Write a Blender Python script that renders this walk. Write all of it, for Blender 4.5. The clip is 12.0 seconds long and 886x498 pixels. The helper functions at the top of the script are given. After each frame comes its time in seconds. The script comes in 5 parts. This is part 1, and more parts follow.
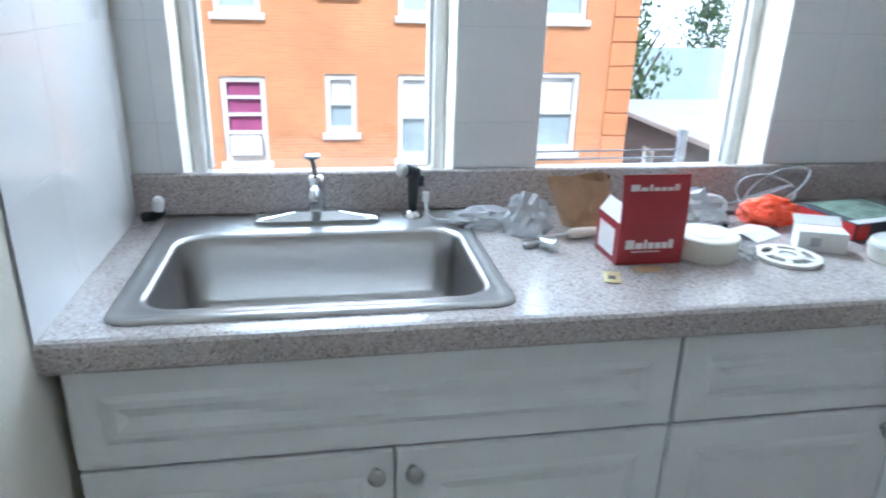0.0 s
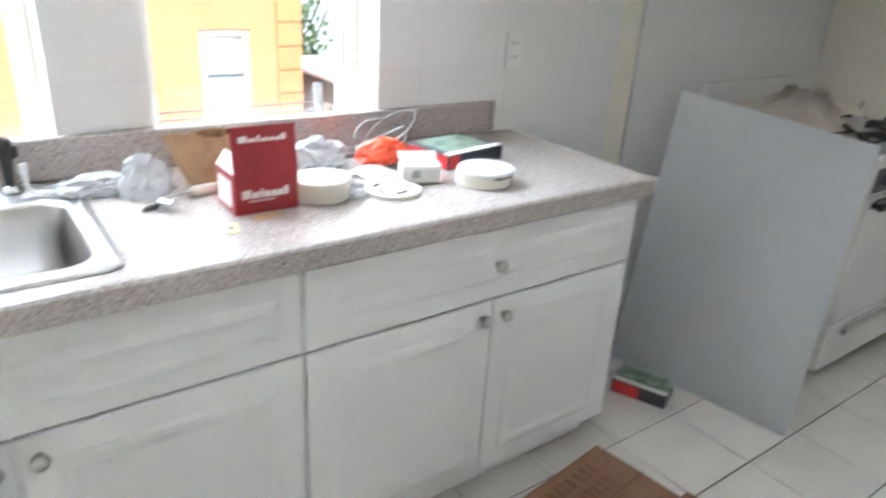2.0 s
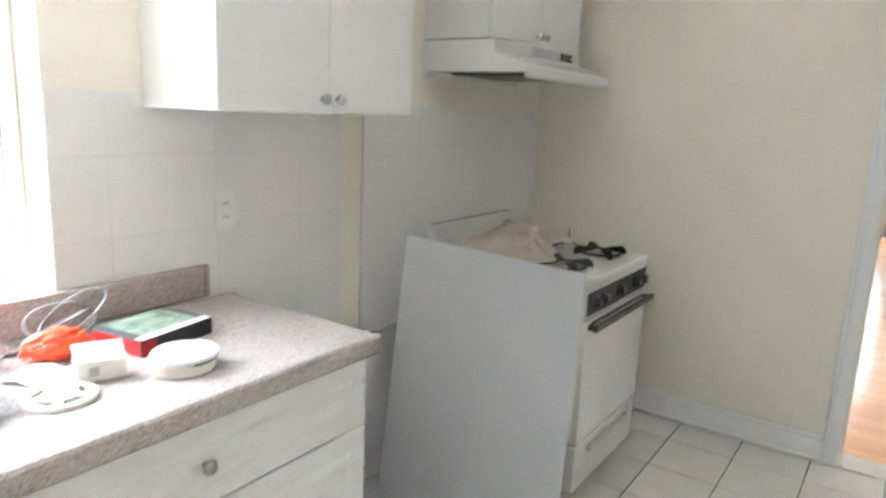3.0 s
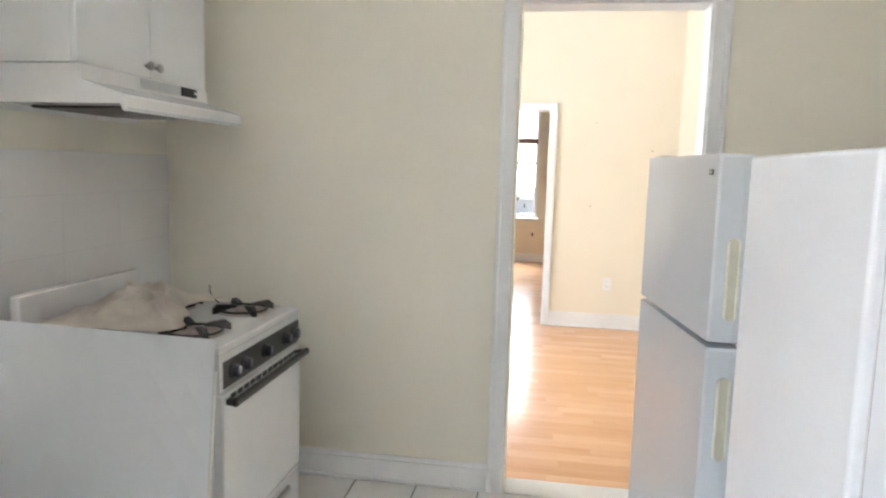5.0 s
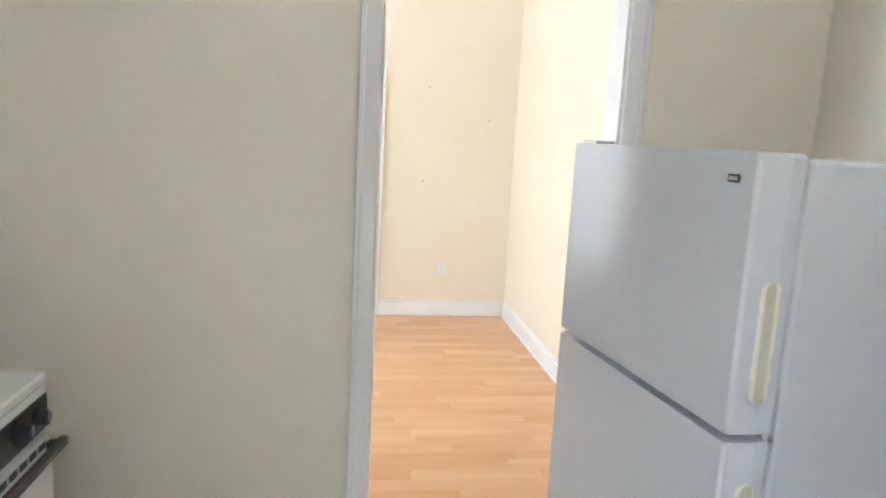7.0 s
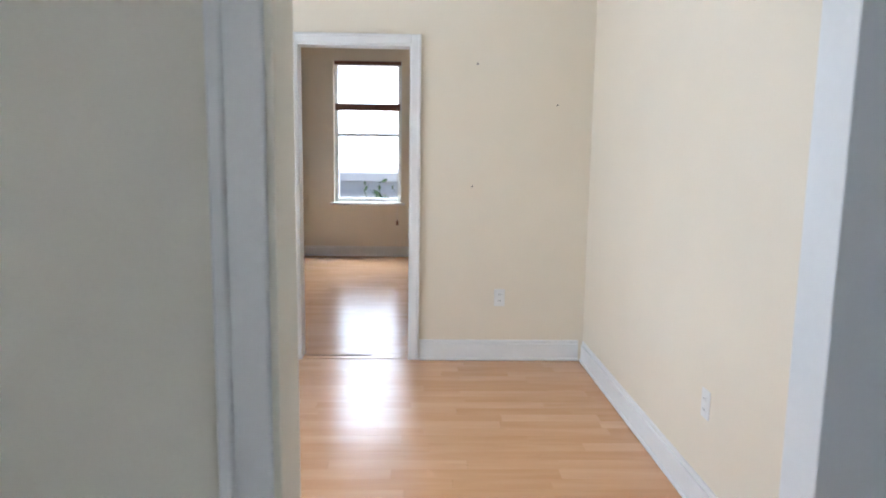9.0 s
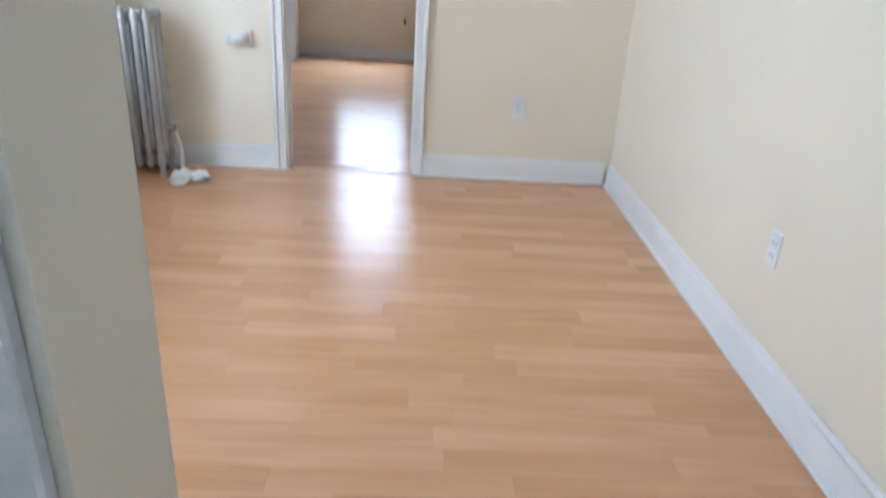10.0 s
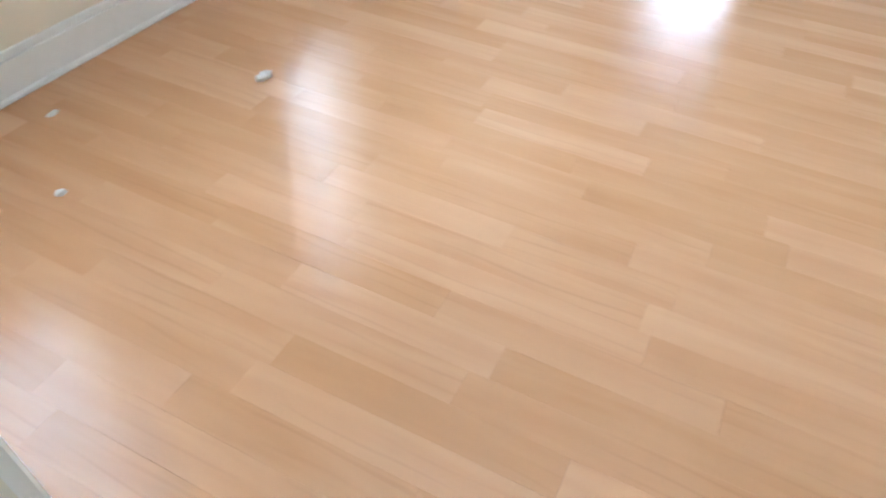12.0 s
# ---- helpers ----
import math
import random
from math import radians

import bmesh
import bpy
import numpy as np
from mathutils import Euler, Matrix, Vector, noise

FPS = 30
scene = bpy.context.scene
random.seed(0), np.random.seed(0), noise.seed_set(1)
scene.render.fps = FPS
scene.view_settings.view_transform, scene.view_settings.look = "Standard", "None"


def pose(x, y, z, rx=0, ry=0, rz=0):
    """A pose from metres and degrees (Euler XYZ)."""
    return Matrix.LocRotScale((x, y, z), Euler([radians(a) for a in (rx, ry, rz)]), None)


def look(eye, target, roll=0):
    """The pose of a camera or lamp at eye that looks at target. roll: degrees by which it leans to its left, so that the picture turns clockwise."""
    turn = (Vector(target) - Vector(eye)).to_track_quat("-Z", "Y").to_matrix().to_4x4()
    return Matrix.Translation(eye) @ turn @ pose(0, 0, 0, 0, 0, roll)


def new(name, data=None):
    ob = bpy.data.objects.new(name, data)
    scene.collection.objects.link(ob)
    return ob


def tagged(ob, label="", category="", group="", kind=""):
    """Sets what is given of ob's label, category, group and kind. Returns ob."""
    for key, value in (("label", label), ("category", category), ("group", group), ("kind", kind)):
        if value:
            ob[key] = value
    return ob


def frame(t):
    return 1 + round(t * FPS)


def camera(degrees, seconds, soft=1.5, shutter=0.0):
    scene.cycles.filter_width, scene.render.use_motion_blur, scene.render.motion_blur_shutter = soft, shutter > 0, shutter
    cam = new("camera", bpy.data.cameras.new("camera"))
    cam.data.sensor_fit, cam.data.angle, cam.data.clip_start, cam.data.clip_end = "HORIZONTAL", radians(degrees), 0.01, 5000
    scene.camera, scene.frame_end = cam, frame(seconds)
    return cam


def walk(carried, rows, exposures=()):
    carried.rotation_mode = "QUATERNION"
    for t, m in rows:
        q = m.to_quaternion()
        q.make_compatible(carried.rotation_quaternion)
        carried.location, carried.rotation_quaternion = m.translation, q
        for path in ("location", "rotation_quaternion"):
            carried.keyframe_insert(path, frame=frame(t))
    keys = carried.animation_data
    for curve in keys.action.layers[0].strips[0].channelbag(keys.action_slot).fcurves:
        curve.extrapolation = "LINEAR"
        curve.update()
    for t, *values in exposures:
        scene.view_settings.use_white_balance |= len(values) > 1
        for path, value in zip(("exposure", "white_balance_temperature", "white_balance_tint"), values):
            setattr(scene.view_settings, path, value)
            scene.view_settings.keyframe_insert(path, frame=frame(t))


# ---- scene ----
cam = camera(66.4, 12.0, soft=2.0, shutter=0.35)
PATH = [
    (0, (0.446, -1.623, 1.421), (0.776, 0.218, 0.712), 1.6),
    (0.5, (0.483, -1.654, 1.421), (1.027, 0.139, 0.722), 1.8),
    (1, (0.49, -1.685, 1.401), (1.151, 0.026, 0.604), 1.3),
    (1.5, (0.512, -1.717, 1.388), (1.286, -0.122, 0.463), 1.1),
    (2, (0.573, -1.753, 1.431), (1.676, -0.28, 0.648), 3.5),
    (2.5, (0.665, -1.756, 1.468), (2.08, -0.469, 0.884), 4.2),
    (3, (0.8, -1.75, 1.503), (2.412, -0.636, 1.102), 2.5),
    (3.5, (0.852, -1.82, 1.578), (2.597, -0.872, 1.345), 1.9),
    (3.7, (0.861, -1.857, 1.579), (2.651, -0.983, 1.397), 1.4),
    (5.3, (1.286, -1.811, 1.476), (3.251, -1.572, 1.193), 2.1),
    (5.5, (1.374, -1.812, 1.509), (3.337, -1.591, 1.197), 2.4),
    (6, (1.591, -1.774, 1.511), (3.560, -1.648, 1.187), 1.6),
    (6.5, (1.778, -1.576, 1.523), (3.746, -1.738, 1.208), 3.0),
    (7, (2.002, -1.561, 1.542), (3.956, -1.841, 1.217), 3.0),
    (7.2, (2.107, -1.563, 1.514), (4.067, -1.837, 1.221), 2.6),
    (8.8, (3.161, -1.820, 1.391), (5.142, -1.88, 1.12), 0.8),
    (9, (3.293, -1.844, 1.383), (5.272, -1.911, 1.103), 0.8),
    (9.5, (3.641, -1.88, 1.327), (5.602, -1.943, 0.939), 1.4),
    (10, (3.85, -1.860, 1.218), (5.683, -1.923, 0.42), 3.5),
    (10.5, (3.926, -1.877, 1.182), (5.534, -1.891, -0.007), 4.3),
    (11, (4.039, -1.908, 1.18), (5.485, -1.842, -0.199), 3.8),
    (11.5, (4.156, -1.922, 1.16), (5.559, -1.658, -0.24), 2.7),
    (12, (4.261, -1.909, 1.161), (5.551, -1.321, -0.25), 3.0),
]
walk(cam, [(t, look(eye, target, roll)) for t, eye, target, roll in PATH],
     exposures=[(0, -0.36, 5150, 9), (1, -0.22, 5350, 11), (1.5, 0.18, 5550, 12), (2, 0.50, 5850, 13), (2.5, 0.66, 6150, 14), (3.5, 0.88, 6200, 15),
                (5.5, 0.88, 6200, 15), (6.5, 0.78, 6250, 14), (7, 0.73, 6150, 14), (9, 0.03, 5600, 14), (10, 0.08, 5250, 12), (11, 0.36, 5300, 10), (12, 0.50, 5250, 9)])

# ---- world, sun, window light, fill lamp ----
world = bpy.data.worlds.new("sky")
scene.world = world
world.use_nodes = True
_nt = world.node_tree
_sky = _nt.nodes.new("ShaderNodeTexSky")
_sky.sky_type = 'NISHITA'
_sky.sun_disc = False
_sky.sun_elevation = radians(41)
_sky.sun_rotation = radians(170)
_sky.air_density, _sky.dust_density = 1.4, 3.0
_nt.links.new(_sky.outputs[0], _nt.nodes["Background"].inputs[0])
_nt.nodes["Background"].inputs[1].default_value = 0.15


def lamp(name, kind, energy, m, colour=(1, 1, 1), sx=1.0, sy=1.0):
    d = bpy.data.lights.new(name, kind)
    d.energy, d.color = energy, colour
    if kind == 'AREA':
        d.shape, d.size, d.size_y = 'RECTANGLE', sx, sy
    ob = new(name, d)
    ob.matrix_world = m
    return ob


_sun = lamp("sun", 'SUN', 4.8, look((-7, -22, 20), (0, 0, 0)), (1.0, 0.95, 0.88))
_sun.data.angle = radians(0.6)
COOL = (0.84, 0.95, 1.0)
# sky light above and outside the kitchen windows
lamp("kitchen_window_light", 'AREA', 1700, look((-0.8, 3.2, 4.6), (1.6, -1.2, 1.0)), COOL, 9.0, 3.0)
# added fill lamp hidden below the sills; brightens the ceiling and stove corner
lamp("kitchen_fill_light", 'AREA', 2700, look((0.6, 2.5, -1.4), (1.7, -1.6, 2.1)), (0.94, 0.97, 1.0), 6.0, 2.5)
# daylight standing in the two living room window openings
lamp("living_window_light_west", 'AREA', 18, look((4.85, 0.235, 1.575), (4.85, -1.0, 1.575)), COOL, 0.58, 1.62)
lamp("living_window_light_east", 'AREA', 18, look((6.81, 0.235, 1.475), (6.81, -1.0, 1.475)), COOL, 0.56, 1.82)
lamp("bedroom_window_light", 'AREA', 800, look((13.9, -1.15, 4.0), (10.8, -1.15, 0.9)), COOL, 2.6, 2.4)


# ---- materials ----
def principled(name, colour, rough=0.5, metal=0.0):
    m = bpy.data.materials.new(name)
    m.use_nodes = True
    b = m.node_tree.nodes["Principled BSDF"]
    b.inputs["Base Color"].default_value = (*colour, 1)
    b.inputs["Roughness"].default_value = rough
    b.inputs["Metallic"].default_value = metal
    return m, m.node_tree, b


def shade(c, k):
    return tuple(min(1, v * k) for v in c)


def surface(name, colour, rough=0.5, metal=0.0, vary=0.08, scale=6.0, grain=80.0, bump=0.05, stretch=(1, 1, 1), per_object=0.0, second=None):
    """Paint, plastic, metal: two scales of variation in colour, gloss and relief."""
    m, t, b = principled(name, colour, rough, metal)
    n, l = t.nodes, t.links
    tc = n.new("ShaderNodeTexCoord")
    mp = n.new("ShaderNodeMapping")
    mp.inputs["Scale"].default_value = stretch
    l.new(tc.outputs["Object"], mp.inputs["Vector"])
    big = n.new("ShaderNodeTexNoise")
    big.inputs["Scale"].default_value = scale
    big.inputs["Detail"].default_value = 5
    fine = n.new("ShaderNodeTexNoise")
    fine.inputs["Scale"].default_value = grain
    fine.inputs["Detail"].default_value = 3
    l.new(mp.outputs[0], big.inputs["Vector"])
    l.new(mp.outputs[0], fine.inputs["Vector"])
    add = n.new("ShaderNodeMath")
    add.operation = 'MULTIPLY_ADD'
    add.inputs[1].default_value = 0.35
    l.new(fine.outputs["Fac"], add.inputs[0])
    l.new(big.outputs["Fac"], add.inputs[2])
    ramp = n.new("ShaderNodeValToRGB")
    e = ramp.color_ramp.elements
    e[0].position, e[1].position = 0.4, 0.95
    e[0].color = (*shade(colour, 1 - vary), 1)
    e[1].color = (*(second or shade(colour, 1 + vary)), 1)
    l.new(add.outputs[0], ramp.inputs[0])
    out = ramp.outputs[0]
    if per_object:
        info = n.new("ShaderNodeObjectInfo")
        hsv = n.new("ShaderNodeHueSaturation")
        mr = n.new("ShaderNodeMapRange")
        mr.inputs["To Min"].default_value, mr.inputs["To Max"].default_value = 1 - per_object, 1 + per_object
        l.new(info.outputs["Random"], mr.inputs["Value"])
        l.new(mr.outputs[0], hsv.inputs["Value"])
        l.new(out, hsv.inputs["Color"])
        out = hsv.outputs[0]
    l.new(out, b.inputs["Base Color"])
    rr = n.new("ShaderNodeMapRange")
    rr.inputs["To Min"].default_value, rr.inputs["To Max"].default_value = max(0.02, rough * 0.85), min(1, rough * 1.15)
    l.new(big.outputs["Fac"], rr.inputs["Value"])
    l.new(rr.outputs[0], b.inputs["Roughness"])
    if bump:
        bp = n.new("ShaderNodeBump")
        bp.inputs["Strength"].default_value = bump
        bp.inputs["Distance"].default_value = 0.004
        l.new(add.outputs[0], bp.inputs["Height"])
        l.new(bp.outputs[0], b.inputs["Normal"])
    return m


def granite():
    m, t, b = principled("speckled_laminate", (0.35, 0.3, 0.28), 0.22)
    n, l = t.nodes, t.links
    tc = n.new("ShaderNodeTexCoord")
    v = n.new("ShaderNodeTexVoronoi")
    v.inputs["Scale"].default_value = 290
    v2 = n.new("ShaderNodeTexNoise")
    v2.inputs["Scale"].default_value = 90
    v2.inputs["Detail"].default_value = 4
    v3 = n.new("ShaderNodeTexNoise")
    v3.inputs["Scale"].default_value = 9
    for x in (v, v2, v3):
        l.new(tc.outputs["Object"], x.inputs["Vector"])
    sep = n.new("ShaderNodeSeparateColor")
    l.new(v.outputs["Color"], sep.inputs[0])
    r1 = n.new("ShaderNodeValToRGB")
    r1.color_ramp.interpolation = 'CONSTANT'
    el = r1.color_ramp.elements
    for p, c in ((0.0, (0.22, 0.19, 0.175)), (0.13, (0.40, 0.355, 0.325)), (0.42, (0.48, 0.43, 0.40)), (0.66, (0.33, 0.285, 0.26)), (0.84, (0.55, 0.51, 0.475))):
        k = el.new(p) if p else el[0]
        k.color = (*c, 1)
    el[len(el) - 1].color = (0.56, 0.52, 0.48, 1)
    l.new(sep.outputs[0], r1.inputs[0])
    mix = n.new("ShaderNodeMix")
    mix.data_type = 'RGBA'
    mix.inputs[7].default_value = (0.44, 0.39, 0.37, 1)
    r2 = n.new("ShaderNodeMapRange")
    r2.inputs["From Min"].default_value, r2.inputs["From Max"].default_value = 0.4, 0.65
    r2.inputs["To Min"].default_value, r2.inputs["To Max"].default_value = 0.0, 0.7
    l.new(v2.outputs["Fac"], r2.inputs[0])
    l.new(r2.outputs[0], mix.inputs[0])
    l.new(r1.outputs[0], mix.inputs[6])
    l.new(mix.outputs[2], b.inputs["Base Color"])
    r3 = n.new("ShaderNodeMapRange")
    r3.inputs["To Min"].default_value, r3.inputs["To Max"].default_value = 0.10, 0.2
    l.new(v3.outputs["Fac"], r3.inputs[0])
    l.new(r3.outputs[0], b.inputs["Roughness"])
    return m


def laminate(name):
    m, t, b = principled(name, (0.55, 0.3, 0.14), 0.24)
    n, l = t.nodes, t.links
    tc = n.new("ShaderNodeTexCoord")
    rnd = n.new("ShaderNodeObjectInfo").outputs["Random"]
    off = n.new("ShaderNodeVectorMath")
    off.operation = 'MULTIPLY_ADD'
    comb = n.new("ShaderNodeCombineXYZ")
    l.new(rnd, comb.inputs[0])
    l.new(rnd, comb.inputs[1])
    l.new(comb.outputs[0], off.inputs[0])
    off.inputs[1].default_value = (37, 53, 0)
    l.new(tc.outputs["Object"], off.inputs[2])
    def field(scale, size, detail, distortion):
        mp = n.new("ShaderNodeMapping")
        mp.inputs["Scale"].default_value = scale
        l.new(off.outputs[0], mp.inputs[0])
        g = n.new("ShaderNodeTexNoise")
        g.inputs["Scale"].default_value, g.inputs["Detail"].default_value, g.inputs["Distortion"].default_value = size, detail, distortion
        l.new(mp.outputs[0], g.inputs["Vector"])
        return g.outputs["Fac"]

    def span(value, a, b, c, d):
        r = n.new("ShaderNodeMapRange")
        for key, v in (("From Min", a), ("From Max", b), ("To Min", c), ("To Max", d)):
            r.inputs[key].default_value = v
        l.new(value, r.inputs[0])
        return r.outputs[0]

    def blend(fac, colour, into):
        mx = n.new("ShaderNodeMix")
        mx.data_type = 'RGBA'
        l.new(fac, mx.inputs[0])
        l.new(colour, mx.inputs[6])
        mx.inputs[7].default_value = (*into, 1)
        return mx.outputs[2]

    # broad tone along the board
    ramp = n.new("ShaderNodeValToRGB")
    e = ramp.color_ramp.elements
    e[0].position, e[1].position = 0.28, 0.74
    e[0].color, e[1].color = (0.590, 0.322, 0.160, 1), (0.655, 0.385, 0.208, 1)
    l.new(field((7, 0.9, 1), 2.0, 2, 0.5), ramp.inputs[0])
    col = ramp.outputs[0]
    # arched figure lines, only in patches
    wmp = n.new("ShaderNodeMapping")
    wmp.inputs["Scale"].default_value = (1.0, 0.22, 1)
    l.new(off.outputs[0], wmp.inputs[0])
    wave = n.new("ShaderNodeTexWave")
    wave.bands_direction = 'X'
    wave.inputs["Scale"].default_value, wave.inputs["Distortion"].default_value = 9, 6
    wave.inputs["Detail"].default_value, wave.inputs["Detail Scale"].default_value = 2, 0.8
    l.new(wmp.outputs[0], wave.inputs["Vector"])
    mul = n.new("ShaderNodeMath")
    mul.operation = 'MULTIPLY'
    l.new(span(wave.outputs["Fac"], 0.0, 0.16, 0.26, 0.0), mul.inputs[0])
    l.new(span(field((5, 1.1, 1), 1.6, 2, 0.0), 0.48, 0.66, 0.0, 0.8), mul.inputs[1])
    col = blend(mul.outputs[0], col, (0.40, 0.20, 0.09))
    # fine pores
    col = blend(span(field((70, 3.0, 1), 1.5, 3, 0.0), 0.56, 0.80, 0.0, 0.09), col, (0.42, 0.23, 0.12))
    hsv = n.new("ShaderNodeHueSaturation")
    l.new(span(rnd, 0.0, 1.0, 0.945, 1.07), hsv.inputs["Value"])
    l.new(span(rnd, 0.0, 1.0, 1.04, 0.96), hsv.inputs["Saturation"])
    l.new(col, hsv.inputs["Color"])
    l.new(hsv.outputs[0], b.inputs["Base Color"])
    l.new(span(field((3, 1.2, 1), 2.0, 4, 0.0), 0.3, 0.7, 0.17, 0.25), b.inputs["Roughness"])
    b.inputs["Specular IOR Level"].default_value = 0.5
    bp = n.new("ShaderNodeBump")
    bp.inputs["Strength"].default_value, bp.inputs["Distance"].default_value = 0.06, 0.003
    l.new(field((12, 2.5, 1), 2.0, 2, 0.0), bp.inputs["Height"])
    l.new(bp.outputs[0], b.inputs["Normal"])
    return m


def brickwork(name, c1, c2, mortar, scale=1.0):
    m, t, b = principled(name, c1, 0.85)
    n, l = t.nodes, t.links
    tc = n.new("ShaderNodeTexCoord")
    mp = n.new("ShaderNodeMapping")
    mp.inputs["Rotation"].default_value = (radians(90), 0, 0)
    l.new(tc.outputs["Object"], mp.inputs[0])
    br = n.new("ShaderNodeTexBrick")
    br.inputs["Color1"].default_value, br.inputs["Color2"].default_value, br.inputs["Mortar"].default_value = (*c1, 1), (*c2, 1), (*mortar, 1)
    br.inputs["Scale"].default_value = scale
    br.inputs["Mortar Size"].default_value = 0.008
    br.inputs["Brick Width"].default_value, br.inputs["Row Height"].default_value = 0.21, 0.075
    l.new(mp.outputs[0], br.inputs["Vector"])
    ns = n.new("ShaderNodeTexNoise")
    ns.inputs["Scale"].default_value, ns.inputs["Detail"].default_value = 0.8, 5
    l.new(tc.outputs["Object"], ns.inputs["Vector"])
    hs = n.new("ShaderNodeHueSaturation")
    mr = n.new("ShaderNodeMapRange")
    mr.inputs["To Min"].default_value, mr.inputs["To Max"].default_value = 0.75, 1.25
    l.new(ns.outputs["Fac"], mr.inputs[0])
    l.new(mr.outputs[0], hs.inputs["Value"])
    l.new(br.outputs["Color"], hs.inputs["Color"])
    l.new(hs.outputs[0], b.inputs["Base Color"])
    return m


def clear(name, rough=0.0, tint=(1, 1, 1), film=False):
    m, t, b = principled(name, tint, rough)
    b.inputs["Transmission Weight"].default_value = 0.68 if film else 1.0
    b.inputs["IOR"].default_value = 1.28 if film else 1.45
    return m


M_WALL = surface("cream_wall_paint", (0.81, 0.77, 0.66), 0.5, vary=0.025, scale=2.0, grain=160, bump=0.06)
M_LIV = surface("peach_wall_paint", (0.82, 0.745, 0.61), 0.5, vary=0.025, scale=2.0, grain=160, bump=0.06)
M_CEIL = surface("ceiling_paint", (0.82, 0.81, 0.78), 0.8, vary=0.02, scale=2, grain=120)
M_TRIM = surface("white_gloss_trim", (0.83, 0.83, 0.82), 0.32, vary=0.04, scale=5, grain=60)
M_TILE = surface("white_wall_tile", (0.80, 0.79, 0.77), 0.10, vary=0.02, scale=3, grain=30, bump=0.02, per_object=0.015)
M_GROUT = surface("pale_grout", (0.66, 0.66, 0.65), 0.9, vary=0.06)
M_FTILE = surface("white_floor_tile", (0.74, 0.71, 0.66), 0.2, vary=0.05, scale=7, grain=60, bump=0.02, per_object=0.03)
M_FGROUT = surface("dark_grout", (0.09, 0.085, 0.08), 0.9, vary=0.3)
M_CAB = surface("white_thermofoil", (0.80, 0.80, 0.79), 0.38, vary=0.02, scale=3, grain=50, bump=0.015)
M_GRAN = granite()
M_STEEL = surface("brushed_steel", (0.41, 0.395, 0.375), 0.31, 1.0, vary=0.10, scale=4, grain=220, bump=0.04, stretch=(0.25, 4, 4))
M_CHROME = surface("chrome", (0.66, 0.67, 0.68), 0.15, 1.0, vary=0.04, bump=0)
M_NICKEL = surface("satin_nickel", (0.50, 0.49, 0.47), 0.33, 1.0, vary=0.08, bump=0.01)
M_BLACK = surface("black_plastic", (0.018, 0.018, 0.02), 0.38, vary=0.3)
M_IRON = surface("black_enamel_iron", (0.02, 0.019, 0.018), 0.5, vary=0.4, grain=120)
M_ENAMEL = surface("white_enamel", (0.80, 0.79, 0.77), 0.2, vary=0.02, bump=0.01)
M_PANEL = surface("white_sheet_metal", (0.77, 0.79, 0.80), 0.32, vary=0.025, scale=4, grain=60, bump=0.02)
M_FRIDGE = surface("fridge_white", (0.62, 0.66, 0.70), 0.22, vary=0.02, scale=3, grain=260, bump=0.05)
M_FRIDGEG = surface("glossy_fridge_white", (0.74, 0.77, 0.80), 0.2, vary=0.02, scale=3, grain=90, bump=0.03)
M_CREAMP = surface("yellowed_plastic", (0.74, 0.73, 0.63), 0.4, vary=0.06)
# yellowed plastic again, darkened: the hollow's shade is in the colour
M_GRIPSHADE = surface("shaded_aged_grip", (0.58, 0.56, 0.46), 0.55, vary=0.1)
M_GASKET = surface("grey_gasket", (0.56, 0.57, 0.58), 0.6, vary=0.1)
M_CTRL = surface("dark_control_strip", (0.065, 0.055, 0.055), 0.35, 0.25, vary=0.25)
M_BOWL = surface("stained_drip_bowl", (0.44, 0.36, 0.32), 0.4, 0.3, vary=0.3, scale=18)
M_KNOBD = surface("dark_knob", (0.025, 0.02, 0.035), 0.35, vary=0.3)
M_HANDLED = surface("brown_black_handle", (0.05, 0.04, 0.036), 0.4, vary=0.3)
M_CLOTH = surface("unbleached_cloth", (0.84, 0.76, 0.66), 0.9, vary=0.10, scale=14, grain=240, bump=0.2)
M_RED = surface("dark_red_card", (0.30, 0.022, 0.028), 0.38, vary=0.12, scale=12)
M_WCARD = surface("white_card", (0.80, 0.79, 0.76), 0.55, vary=0.04, scale=14)
M_KRAFT = surface("brown_kraft_paper", (0.42, 0.27, 0.15), 0.75, vary=0.12, scale=18, bump=0.15)
M_CARTON = surface("brown_corrugated_card", (0.21, 0.115, 0.065), 0.8, vary=0.22, scale=12, grain=90, bump=0.1, stretch=(1, 3, 1))
M_CARTINK = surface("dark_brown_print", (0.15, 0.07, 0.035), 0.8, vary=0.3, scale=30)
M_DARKCARD = surface("dark_box_print", (0.03, 0.028, 0.04), 0.45, vary=0.3, scale=20)
M_GREEN = surface("green_box_print", (0.05, 0.20, 0.09), 0.35, vary=0.7, scale=22, second=(0.40, 0.5, 0.40))
M_ORANGE = surface("orange_plastic_film", (0.85, 0.09, 0.03), 0.28, vary=0.2, scale=25, bump=0.2)
M_IVORY = surface("ivory_plastic", (0.76, 0.72, 0.62), 0.4, vary=0.05)
M_WPLAST = surface("white_plastic", (0.80, 0.80, 0.78), 0.35, vary=0.04)
M_BRASS = surface("brass_tag", (0.62, 0.52, 0.26), 0.35, 0.7, vary=0.2)
M_FILM = clear("clear_film", 0.16, (0.96, 0.97, 0.98), True)
M_GLASS = clear("window_glass")
M_FRAMEW = surface("worn_painted_frame", (0.62, 0.58, 0.52), 0.6, vary=0.22, scale=9, grain=60, bump=0.2, stretch=(4, 4, 0.6), second=(0.72, 0.71, 0.68))
